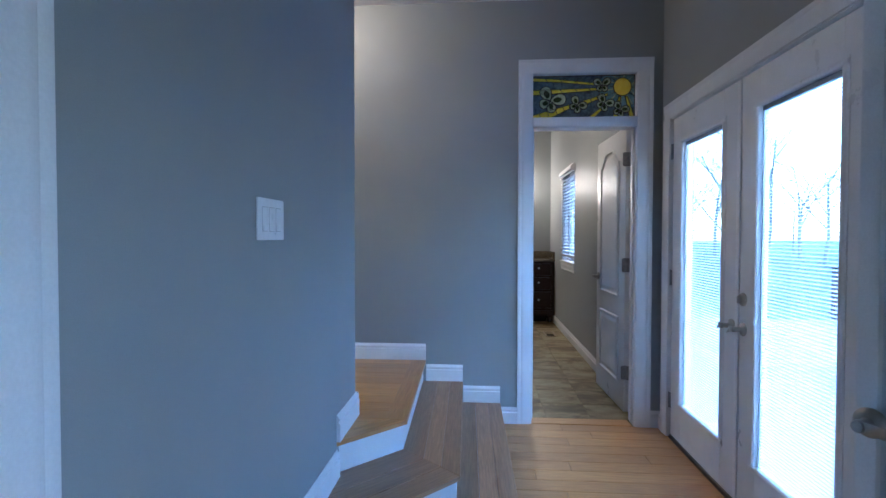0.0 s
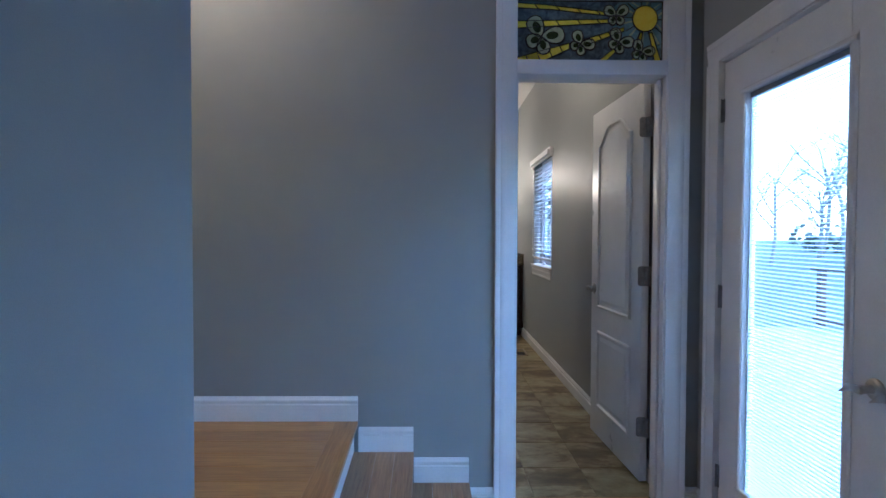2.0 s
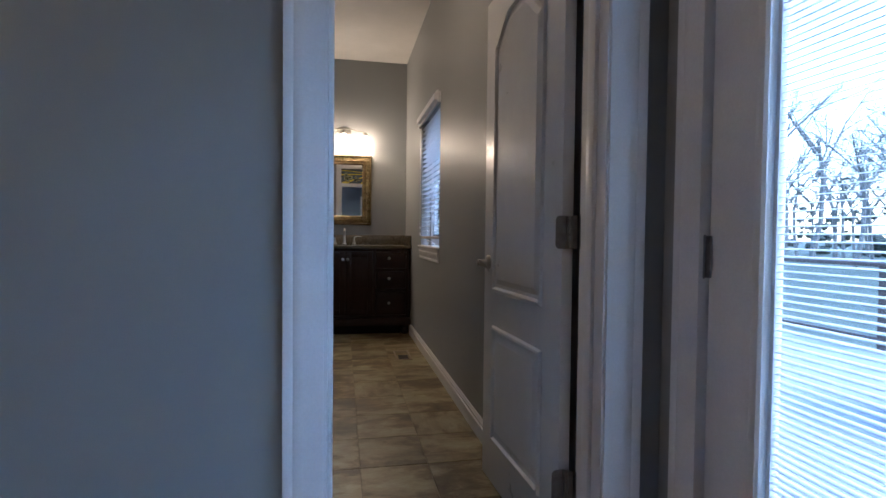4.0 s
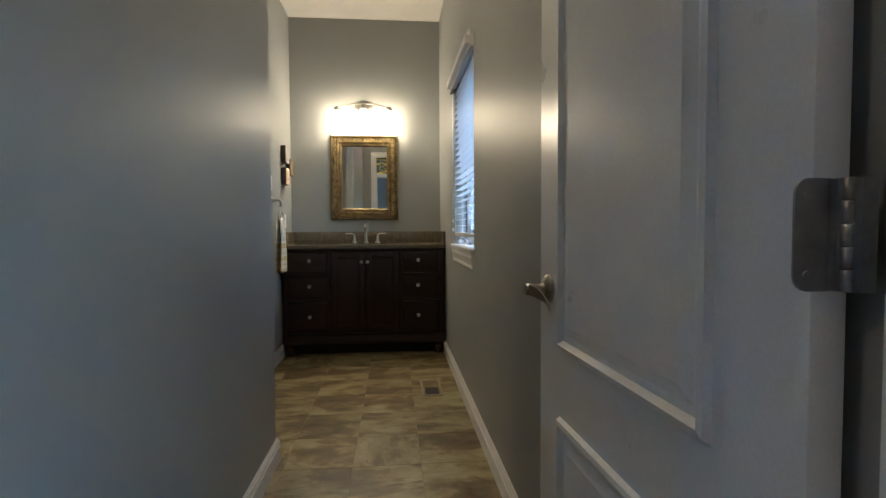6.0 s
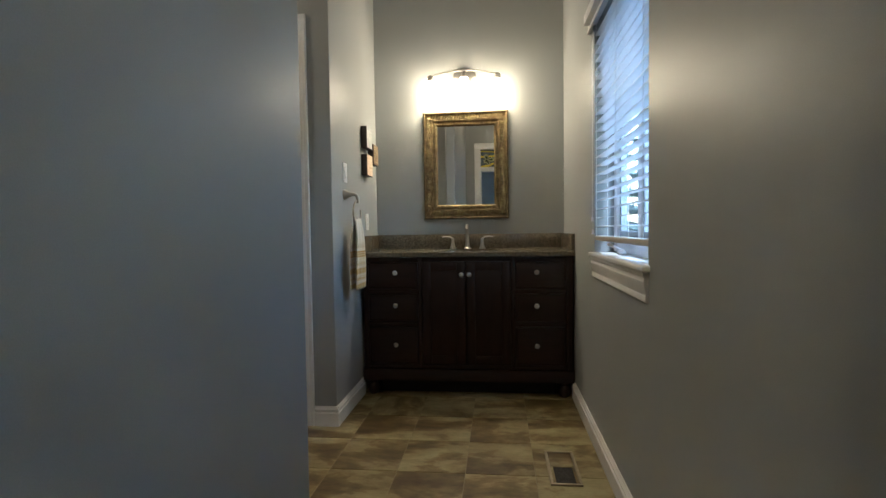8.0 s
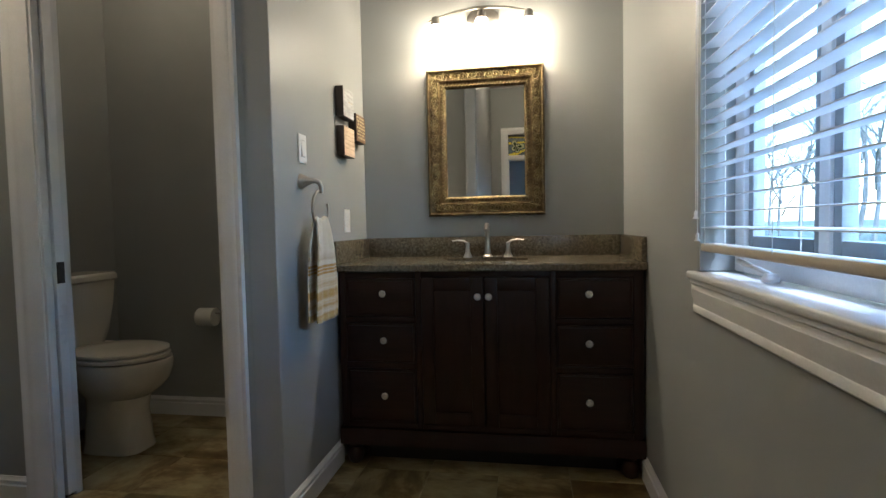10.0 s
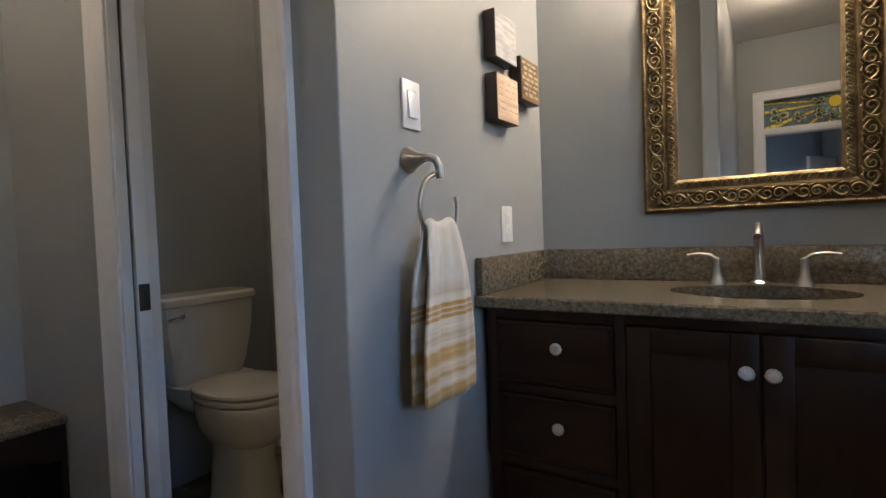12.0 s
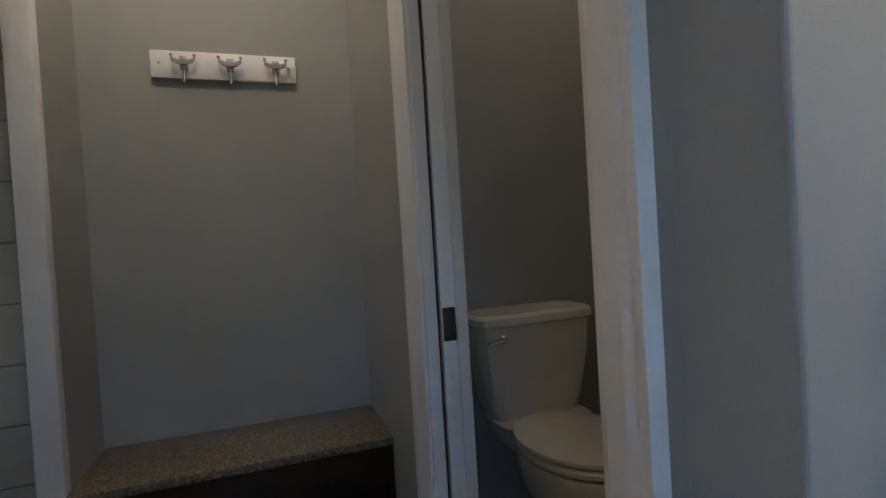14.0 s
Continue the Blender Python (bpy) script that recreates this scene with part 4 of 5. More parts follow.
glass_poly("pane", [(0, 0), (1, 0), (1, 1), (0, 1)], SG_BLUE, 0.0018, "slate blue glass")
SUN = (620, 188)
fan = [gp(SUN[0] + 150 * math.cos(a) * (1 if math.cos(a) > 0 else 0.85), SUN[1] + 120 * math.sin(a)) for a in [radians(20 * i) for i in range(18)]]
glass_poly("pane", fan, SG_TEAL, 0.0026, "pale teal glass")
rays = [[(127, 133), (240, 140), (500, 168), (500, 180), (385, 170), (270, 158), (127, 152)],
        [(127, 200), (500, 191), (500, 204), (127, 227)],
        [(127, 335), (330, 280), (330, 302), (215, 354), (127, 355)],
        [(380, 268), (540, 220), (540, 234), (395, 288)],
        [(428, 355), (500, 300), (512, 308), (462, 355)],
        [(601, 240), (612, 240), (594, 355), (568, 355)],
        [(636, 240), (648, 240), (686, 352), (660, 355)]]
for r_ in rays:
    pl = glass_poly("pane", [gp(*p) for p in r_], SG_YELLOW, 0.0034, "yellow glass ray")
    came(pl)
for pts in (rays[0], rays[1], rays[2], rays[3]):
    for s in (0.2, 0.42, 0.64, 0.84):
        xs = [p[0] for p in pts]
        x = min(xs) + s * (max(xs) - min(xs))
        hits = []
        for (xa, ya), (xb, yb) in zip(pts, pts[1:] + pts[:1]):
            if (xa - x) * (xb - x) < 0:
                hits.append(ya + (yb - ya) * (x - xa) / (xb - xa))
        if len(hits) >= 2:
            came([gp(x - 6, min(hits)), gp(x + 8, max(hits))], 0.0022, False)
for i in range(20):
    a = radians(18 * i + 6)
    p = [gp(SUN[0] + r_ * math.cos(a + s), SUN[1] + r_ * math.sin(a + s)) for r_, s in ((50, -0.05), (86 + 24 * (i % 2), -0.045), (86 + 24 * (i % 2), 0.045), (50, 0.05))]
    if i % 2:
        glass_poly("pane", p, SG_PALE, 0.0036)
    came(p[1:3] if i % 2 else [p[0], p[1]], 0.0020, False)
disc = [gp(SUN[0] + 48 * math.cos(2 * math.pi * i / 28), SUN[1] + 48 * math.sin(2 * math.pi * i / 28)) for i in range(28)]
glass_poly("pane", disc, SG_SUN, 0.0048, "amber sun disc")
came(disc, 0.003)


def wing(cx, cy, ang, length, width):
    c, s = math.cos(ang), math.sin(ang)
    outer, inner = [], []
    for i in range(14):
        t = 2 * math.pi * i / 14
        u, v = length * (0.52 + 0.5 * math.cos(t)), width * math.sin(t) * (0.75 + 0.25 * math.cos(t))
        outer.append(gp(cx + u * c - v * s, cy + u * s + v * c))
        u, v = length * (0.48 + 0.27 * math.cos(t)), width * 0.36 * math.sin(t)
        inner.append(gp(cx + u * c - v * s, cy + u * s + v * c))
    came(glass_poly("pane", outer, SG_PALE, 0.0054), 0.0042)
    glass_poly("pane", inner, SG_DARK, 0.0064)


for cx, cy, k, turn in ((222, 258, 1.0, 0.0), (372, 284, 0.64, 0.15), (508, 178, 0.62, -0.5), (520, 276, 0.66, 0.1), (607, 312, 0.60, 0.0)):
    for ang, ln, wd in ((-2.05, 82, 41), (-0.12, 88, 40), (2.70, 60, 34), (1.35, 64, 33)):
        wing(cx, cy, ang + turn, ln * k, wd * k)
for a, b in (((0, 0.0), (1, 0.0)), ((0, 1.0), (1, 1.0)), ((0, 0), (0, 1)), ((1, 0), (1, 1))):
    came([a, b], 0.004, False)


# wall switches
def switch_plate(name, at, width, gangs, label, m, rocker=0.034):
    t = thing(name, at, label, "light switch")
    b = B(-width / 2, width / 2, 0, 0.006, -0.0585, 0.0585, 0.0025)
    bmesh.ops.transform(b, matrix=m, verts=b.verts)
    part("plate", b, PLASTIC, t)
    for g in range(gangs):
        c = (g - (gangs - 1) / 2) * 0.046
        # Grey plate behind the white rocker paints the soft shading round its edge.
        b = B(c - rocker / 2 - 0.001, c + rocker / 2 + 0.001, 0.0058, 0.0066, -0.0345, 0.0345)
        bmesh.ops.transform(b, matrix=m, verts=b.verts)
        part("rocker_gap", b, GAP_GREY, t)
        b = B(c - rocker / 2, c + rocker / 2, 0.004, 0.0095, -0.033, 0.033, 0.002)
        bmesh.ops.rotate(b, cent=(c, 0.006, 0), matrix=Matrix.Rotation(radians(4), 3, "X"), verts=b.verts)
        bmesh.ops.transform(b, matrix=m, verts=b.verts)
        part("rocker", b, PLASTIC, t)
    return t


switch_plate("light_switch", (XS, 1.162, 1.344), 0.180, 3, "white triple rocker light switch plate", pose(XS, 1.162, 1.344, 0, 0, -90))
switch_plate("light_switch", (XL, 7.265, 1.460), 0.070, 1, "white single rocker light switch plate above a towel ring", pose(XL, 7.265, 1.460, 0, 0, -90))
ol = thing("power_outlet", (XL, 7.768, 1.168), "white two-button outlet plate above the backsplash", "outlet")
om2 = pose(XL, 7.768, 1.168, 0, 0, -90)
b = B(-0.038, 0.038, 0, 0.006, -0.058, 0.058, 0.0025)
bmesh.ops.transform(b, matrix=om2, verts=b.verts)
part("plate", b, PLASTIC, ol)
for c in (-0.0175, 0.0175):
    b = B(-0.016, 0.016, 0.0055, 0.0085, c - 0.0155, c + 0.0155, 0.0015)
    bmesh.ops.transform(b, matrix=om2, verts=b.verts)
    part("socket_face", b, PLASTIC, ol)
    b = B(-0.0065, -0.0045, 0.0084, 0.0088, c - 0.004, c + 0.006)
    box(b, 0.0045, 0.0065, 0.0084, 0.0088, c - 0.003, c + 0.005)
    bmesh.ops.transform(b, matrix=om2, verts=b.verts)
    part("slot", b, GAP_GREY, ol)

# ---------------------------------------------------------------- vanity
VX0, VX1, VF, VT = -0.222, 1.152, 7.572, 0.927
van = thing("vanity_cabinet", (0.47, 7.83, 0.0), "dark espresso wood vanity cabinet with drawers and two doors", "cabinet")
part("body", B(VX0, VX1, VF + 0.02, YB - 0.002, 0.13, VT), ESPRESSO, van)
# face frame
for a, b, c, d in ((VX0, -0.190, 0.185, 0.926), (1.108, VX1, 0.185, 0.926), (0.146, 0.172, 0.185, 0.926), (0.756, 0.782, 0.185, 0.926)):
    part("frame_stile", B(a, b, VF, VF + 0.0205, c, d, 0.002), ESPRESSO, van)
for x0_, x1_ in ((-0.190, 0.146), (0.782, 1.108)):
    for zc in (0.910, 0.700, 0.484, 0.200):
        part("frame_rail", B(x0_, x1_, VF, VF + 0.0205, zc - 0.014, zc + 0.014, 0.002), ESPRESSO_H, van)
part("frame_rail", B(0.172, 0.756, VF, VF + 0.0205, 0.900, 0.926, 0.002), ESPRESSO_H, van)
part("frame_rail", B(0.172, 0.756, VF, VF + 0.0205, 0.186, 0.212, 0.002), ESPRESSO_H, van)


def knob(parent, x, z):
    bm = lathe(bmesh.new(), [(0.008, 0), (0.006, 0.008), (0.009, 0.013), (0.0165, 0.017), (0.017, 0.022), (0.012, 0.028), (0.0, 0.030)], pose(x, VF - 0.001, z, 90, 0, 0), 10)
    part("knob", bm, KNOB_GLASS, parent, "faceted grey glass knob")


def front(name, x0_, x1_, z0_, z1_, kx, kz):
    d = part(name, B(x0_ + 0.003, x1_ - 0.003, VF - 0.002, VF + 0.018, z0_ + 0.003, z1_ - 0.003, 0.003), ESPRESSO_H if name == "drawer" else ESPRESSO, van)
    if name == "door":
        for a, b, c, e in ((x0_ + 0.004, x0_ + 0.060, z0_ + 0.004, z1_ - 0.004), (x1_ - 0.060, x1_ - 0.004, z0_ + 0.004, z1_ - 0.004), (x0_ + 0.0605, x1_ - 0.0605, z1_ - 0.062, z1_ - 0.004), (x0_ + 0.0605, x1_ - 0.0605, z0_ + 0.004, z0_ + 0.062)):
            part("door_rail", B(a, b, VF - 0.009, VF - 0.0021, c, e, 0.002), ESPRESSO, d)
    else:
        bm = bmesh.new()
        lipb = [(0, 0), (0.004, 0), (0.005, 0.006), (0, 0.009)]
        for p0, p1, up in (((x0_ + 0.005, VF - 0.002, z0_ + 0.005), (x1_ - 0.005, VF - 0.002, z0_ + 0.005), (0, 0, 1)), ((x0_ + 0.005, VF - 0.002, z1_ - 0.005), (x1_ - 0.005, VF - 0.002, z1_ - 0.005), (0, 0, -1)), ((x0_ + 0.005, VF - 0.002, z0_ + 0.005), (x0_ + 0.005, VF - 0.002, z1_ - 0.005), (1, 0, 0)), ((x1_ - 0.005, VF - 0.002, z0_ + 0.005), (x1_ - 0.005, VF - 0.002, z1_ - 0.005), (-1, 0, 0))):
            strip(bm, p0, p1, (0, -1, 0), lipb, up)
        part("drawer_bead", bm, ESPRESSO_H, d)
    knob(d, kx, kz)


for x0_, x1_, kx in ((-0.190, 0.146, -0.004), (0.782, 1.108, 0.921)):
    for z0_, z1_, kz in ((0.714, 0.896, 0.825), (0.498, 0.686, 0.607), (0.214, 0.470, 0.346)):
        front("drawer", x0_, x1_, z0_, z1_, kx, kz)
front("door", 0.172, 0.464, 0.212, 0.900, 0.436, 0.812)
front("door", 0.464, 0.756, 0.212, 0.900, 0.486, 0.812)
bm = strip(bmesh.new(), (VX0 - 0.008, VF, 0.105), (VX1 + 0.006, VF, 0.105), S, [(-0.02, 0.0), (0.012, 0.0), (0.012, 0.055), (0.006, 0.066), (0.006, 0.076), (-0.02, 0.082)])
part("base_moulding", bm, ESPRESSO_H, van)
for fx in (VX0 + 0.05, VX1 - 0.055):
    for fy in (VF + 0.035, YB - 0.07):
        part("foot", lathe(bmesh.new(), [(0.022, 0.0), (0.033, 0.012), (0.040, 0.040), (0.036, 0.066), (0.024, 0.078), (0.034, 0.088), (0.036, 0.1295)], pose(fx, fy, 0.002), 18), ESPRESSO, van, "turned bun foot")
part("toe_board", B(VX0 + 0.10, VX1 - 0.10, VF + 0.09, VF + 0.105, 0.004, 0.129), BLACK, van, "dark recessed toe board")

# granite top with an oval cut-out
ct = thing("countertop", (0.47, 7.83, 0.927), "brown speckled granite vanity top with backsplash", "countertop")
SC, SRX, SRY = (0.455, 7.825), 0.215, 0.150
bm = bmesh.new()
cx0, cx1, cy0, cy1 = XL + 0.002, XB - 0.002, 7.545, YB - 0.002
NSEG = 48
hole = [(SC[0] + SRX * math.cos(2 * math.pi * i / NSEG), SC[1] + SRY * math.sin(2 * math.pi * i / NSEG)) for i in range(NSEG)]


def rim(x, y):
    dx, dy = x - SC[0], y - SC[1]
    ks = []
    if dx > 1e-6:
        ks.append((cx1 - SC[0]) / dx)
    if dx < -1e-6:
        ks.append((cx0 - SC[0]) / dx)
    if dy > 1e-6:
        ks.append((cy1 - SC[1]) / dy)
    if dy < -1e-6:
        ks.append((cy0 - SC[1]) / dy)
    k = min(ks)
    return SC[0] + dx * k, SC[1] + dy * k


edge = [rim(*p) for p in hole]
corners = [(cx1, cy1), (cx0, cy1), (cx0, cy0), (cx1, cy0)]
for c in corners:
    i = min(range(NSEG), key=lambda j: (edge[j][0] - c[0]) ** 2 + (edge[j][1] - c[1]) ** 2)
    edge[i] = c
vs = []
for z, ring in ((0.962, hole), (0.962, edge), (0.957, [(x, y - (0.004 if y < cy0 + 0.001 else 0)) for x, y in edge]), (0.932, [(x, y - (0.004 if y < cy0 + 0.001 else 0)) for x, y in edge]), (0.928, edge), (0.928, hole)):
    vs.append([bm.verts.new((x, y, z)) for x, y in ring])
for a, b in zip(vs, vs[1:] + vs[:1]):
    for i in range(NSEG):
        bm.faces.new((a[i], a[(i + 1) % NSEG], b[(i + 1) % NSEG], b[i]))
part("slab", bm, GRANITE, ct)
part("backsplash", B(cx0 + 0.022, cx1 - 0.022, YB - 0.024, YB - 0.002, 0.9625, 1.070, 0.002), GRANITE, ct)
part("side_splash", B(cx0, cx0 + 0.0215, 7.555, YB - 0.002, 0.9625, 1.070, 0.002), GRANITE, ct)
part("side_splash", B(cx1 - 0.0215, cx1, 7.555, YB - 0.002, 0.9625, 1.070, 0.002), GRANITE, ct)
sk = thing("sink_basin", (SC[0], SC[1], 0.80), "white oval undermount sink basin", "sink")
bm = bmesh.new()
rings = []
for k, z in ((1.03, 0.926), (1.0, 0.924), (0.96, 0.88), (0.85, 0.83), (0.6, 0.80), (0.2, 0.792), (0.1, 0.790)):
    rings.append([(SC[0] + SRX * k * math.cos(2 * math.pi * i / 32), SC[1] + SRY * k * math.sin(2 * math.pi * i / 32), z) for i in range(32)])
vv = [[bm.verts.new(p) for p in r_] for r_ in rings]
for a, b in zip(vv, vv[1:]):
    for i in range(32):
        bm.faces.new((a[i], a[(i + 1) % 32], b[(i + 1) % 32], b[i]))
bm.faces.new(vv[-1])
part("bowl", bm, PORCELAIN, sk)
part("drain", lathe(bmesh.new(), [(0.024, 0), (0.022, 0.004), (0.0, 0.003)], pose(SC[0], SC[1], 0.7915), 18), CHROME, sk)

fc = thing("faucet", (0.452, 7.995, 0.962), "brushed nickel widespread faucet with two lever handles", "faucet")
bm = lathe(bmesh.new(), [(0.026, 0), (0.026, 0.006), (0.017, 0.014), (0.014, 0.05), (0.013, 0.10)], pose(0.452, 7.995, 0.962), 18)
tube(bm, [(0.452, 7.995, 1.05), (0.452, 7.990, 1.105), (0.452, 7.965, 1.132), (0.452, 7.925, 1.130), (0.452, 7.885, 1.105)], [0.013, 0.013, 0.0125, 0.0115, 0.010], 14)
part("spout", bm, NICKEL, fc)
for s, bx_ in ((-1, 0.345), (1, 0.560)):
    bm = lathe(bmesh.new(), [(0.024, 0), (0.023, 0.006), (0.014, 0.025), (0.010, 0.055), (0.011, 0.075), (0.0, 0.082)], pose(bx_, 7.995, 0.962), 16)
    tube(bm, [(bx_, 7.995, 1.036), (bx_ + s * 0.02, 7.992, 1.050), (bx_ + s * 0.05, 7.988, 1.054), (bx_ + s * 0.082, 7.985, 1.050)], [0.009, 0.010, 0.008, 0.006], 10, 0.6)
    part("faucet_handle", bm, NICKEL, fc)

# ---------------------------------------------------------------- mirror
mr_ = thing("wall_mirror", (0.443, YB, 1.186), "mirror in an ornate antique gold carved frame", "mirror")
MX0, MX1, MZ0, MZ1 = 0.126, 0.758, 1.184, 1.980
FW = 0.106
prof = [(0.0, 0.002), (0.020, 0.0), (0.030, 0.004), (0.036, 0.012), (0.030, 0.018), (0.024, 0.026), (0.022, 0.040), (0.025, 0.056), (0.030, 0.064), (0.029, 0.070), (0.022, 0.076), (0.020, 0.088), (0.023, 0.096), (0.014, 0.1055), (0.002, 0.106)]


def mitred(name, sides):
    for p0, p1, inward in sides:
        p0, p1, n_ = Vector(p0), Vector(p1), Vector(inward)
        d = (p1 - p0).normalized()
        bm = bmesh.new()
        a = [bm.verts.new(p0 + n_ * w_ + d * w_ + Vector((0, -h_, 0))) for h_, w_ in prof]
        b = [bm.verts.new(p1 + n_ * w_ - d * w_ + Vector((0, -h_, 0))) for h_, w_ in prof]
        for i in range(len(prof) - 1):
            bm.faces.new((a[i], a[i + 1], b[i + 1], b[i]))
        part(name, bm, GOLD, mr_)


yw = YB - 0.003
sides = [((MX0, yw, MZ0), (MX1, yw, MZ0), (0, 0, 1)), ((MX1, yw, MZ0), (MX1, yw, MZ1), (-1, 0, 0)), ((MX1, yw, MZ1), (MX0, yw, MZ1), (0, 0, -1)), ((MX0, yw, MZ1), (MX0, yw, MZ0), (1, 0, 0))]
mitred("frame_side", sides)
part("glass", B(MX0 + FW - 0.004, MX1 - FW + 0.004, YB - 0.010, YB - 0.005, MZ0 + FW - 0.004, MZ1 - FW + 0.004), MIRROR, mr_, "silvered mirror glass")
# carved scrolls and beads
bm = bmesh.new()
pts, rad = [], []
for i in range(20):
    t = i / 19
    a = 0.6 + t * 2.35 * math.pi
    r_ = 0.0150 * (1 - 0.80 * t)
    pts.append((-0.006 + r_ * math.cos(a), 0, r_ * math.sin(a)))
    rad.append(0.0048 * (1 - 0.40 * t))
tube(bm, [(0.020, 0, -0.012), (0.012, 0, 0.004), *pts], [0.0020, 0.0040, *rad], 6, 0.7)
tube(bm, [(0.004, 0, -0.014), (0.016, 0, -0.006), (0.021, 0, 0.008), (0.015, 0, 0.017)], [0.0014, 0.0052, 0.0060, 0.0012], 6, 0.7)
tube(bm, [(-0.018, 0, -0.016), (-0.008, 0, -0.019), (0.004, 0, -0.015)], [0.0014, 0.0052, 0.0014], 6, 0.7)
tube(bm, [(-0.022, 0, 0.006), (-0.020, 0, 0.016), (-0.010, 0, 0.021)], [0.0012, 0.0046, 0.0012], 6, 0.7)
scroll = to_mesh("scroll", bm, GOLD_HIGH)
bm = bmesh.new()
tube(bm, [(-0.010, 0, -0.007), (-0.004, 0, 0.004), (0.002, 0, 0.008), (0.007, 0, 0.004), (0.005, 0, -0.002)], [0.001, 0.0026, 0.003, 0.0026, 0.001], 6, 0.8)
leafm = to_mesh("leaf_carving", bm, GOLD_HIGH)
for p0, p1, inward in sides:
    p0, p1, n_ = Vector(p0), Vector(p1), Vector(inward)
    d = (p1 - p0).normalized()
    L = (p1 - p0).length
    rot = Matrix((d, (0, 1, 0), n_)).transposed().to_4x4()
    k = round((L - 0.09) / 0.047)
    for i in range(k):
        c = p0 + d * (0.045 + (i + 0.5) * (L - 0.09) / k) + n_ * 0.043 + Vector((0, -0.0285, 0))
        mx_ = Matrix.Translation(c) @ rot @ Matrix.Diagonal((1.12 if i % 2 else -1.12, 1.3, 1.12 if i % 2 else -1.12, 1))
        piece("scroll", scroll, mr_, mx_)
    k = round((L - 0.17) / 0.020)
    for i in range(k):
        c = p0 + d * (0.085 + (i + 0.5) * (L - 0.17) / k) + n_ * 0.086 + Vector((0, -0.0255, 0))
        piece("leaf_carving", leafm, mr_, Matrix.Translation(c) @ rot @ Matrix.Diagonal((1.1, 1.4, 1.2, 1)))
    bm = bmesh.new()
    k = round((L - 0.02) / 0.0085)
    for i in range(k):
        c = p0 + d * (0.010 + (i + 0.5) * (L - 0.02) / k) + n_ * 0.011 + Vector((0, -0.0365, 0))
        bmesh.ops.create_icosphere(bm, subdivisions=1, radius=0.0036, matrix=Matrix.Translation(c))
    part("beaded_edge", bm, GOLD_HIGH, mr_)

# ---------------------------------------------------------------- vanity light
vl = thing("vanity_light", (0.44, YB, 2.26), "brushed nickel three-lamp wall light with lit frosted shades", "wall light")
LX, LZ = 0.440, 2.240
part("backplate", lathe(bmesh.new(), [(0.085, 0), (0.085, 0.006), (0.074, 0.016), (0.045, 0.024), (0.0, 0.026)], pose(LX, YB - 0.001, LZ, 90, 0, 0), 28, (1.0, 0.72)), NICKEL, vl)
arm = [(LX + s * 0.285, YB - 0.095, LZ - 0.028 + 0.050 * (1 - s * s)) for s in [i / 8 - 1 for i in range(17)]]
bm = tube(bmesh.new(), arm, [0.004 + 0.004 * (1 - abs(i / 8 - 1)) for i in range(17)], 10)
tube(bm, [(LX, YB - 0.02, LZ), (LX, YB - 0.06, LZ + 0.012), (LX, YB - 0.095, LZ + 0.020)], 0.010, 10)
part("arm", bm, NICKEL, vl)
for s in (-1, 0, 1):
    x = LX + s * 0.243
    zt = LZ - 0.018 if s else LZ + 0.000
    m_ = pose(x, YB - 0.095, zt)
    sh_ = part("shade", lathe(bmesh.new(), [(0.018, -0.030), (0.030, -0.036), (0.036, -0.055), (0.044, -0.085), (0.058, -0.125), (0.062, -0.140), (0.058, -0.140), (0.040, -0.086), (0.026, -0.042), (0.0, -0.038)], m_, 24), SHADE_GLASS, vl, "lit frosted glass bell shade")
    sh_.visible_shadow = False
    part("socket_cup", lathe(bmesh.new(), [(0.010, 0.012), (0.020, 0.004), (0.024, -0.024), (0.020, -0.034), (0.0, -0.034)], m_, 18), NICKEL, vl)
    bulb("vanity_bulb", (x, YB - 0.095, zt - 0.090), 0.50, WARM, 0.03)

# ---------------------------------------------------------------- towel ring and towel
tr_ = thing("towel_ring", (XL, 7.250, 1.326), "brushed nickel open towel ring on a flared post", "towel ring")
RC = Vector((XL + 0.072, 7.268, 1.207))
bm = lathe(bmesh.new(), [(0.032, 0), (0.032, 0.004), (0.027, 0.011), (0.020, 0.024), (0.0145, 0.036), (0.0115, 0.046), (0.0108, 0.050)], pose(XL, 7.250, 1.326, 0, 90, 0), 20)
tube(bm, [(XL + 0.047, 7.250, 1.326), (XL + 0.058, 7.251, 1.327), (XL + 0.073, 7.257, 1.321), (XL + 0.080, 7.262, 1.304), (XL + 0.080, 7.264, 1.276)], [0.0108, 0.0106, 0.0102, 0.010, 0.009], 16)
part("post", bm, NICKEL, tr_)
RR = 0.080
ang = [radians(94 + i * 288 / 40) for i in range(41)]
bm = tube(bmesh.new(), [RC + Vector((0, RR * math.cos(a), RR * math.sin(a))) for a in ang], 0.0052, 10)
part("ring", bm, NICKEL, tr_)

tw = thing("hand_towel", (XL + 0.07, 7.28, 1.16), "off-white cotton hand towel with brown stripes hanging from a ring", "towel")


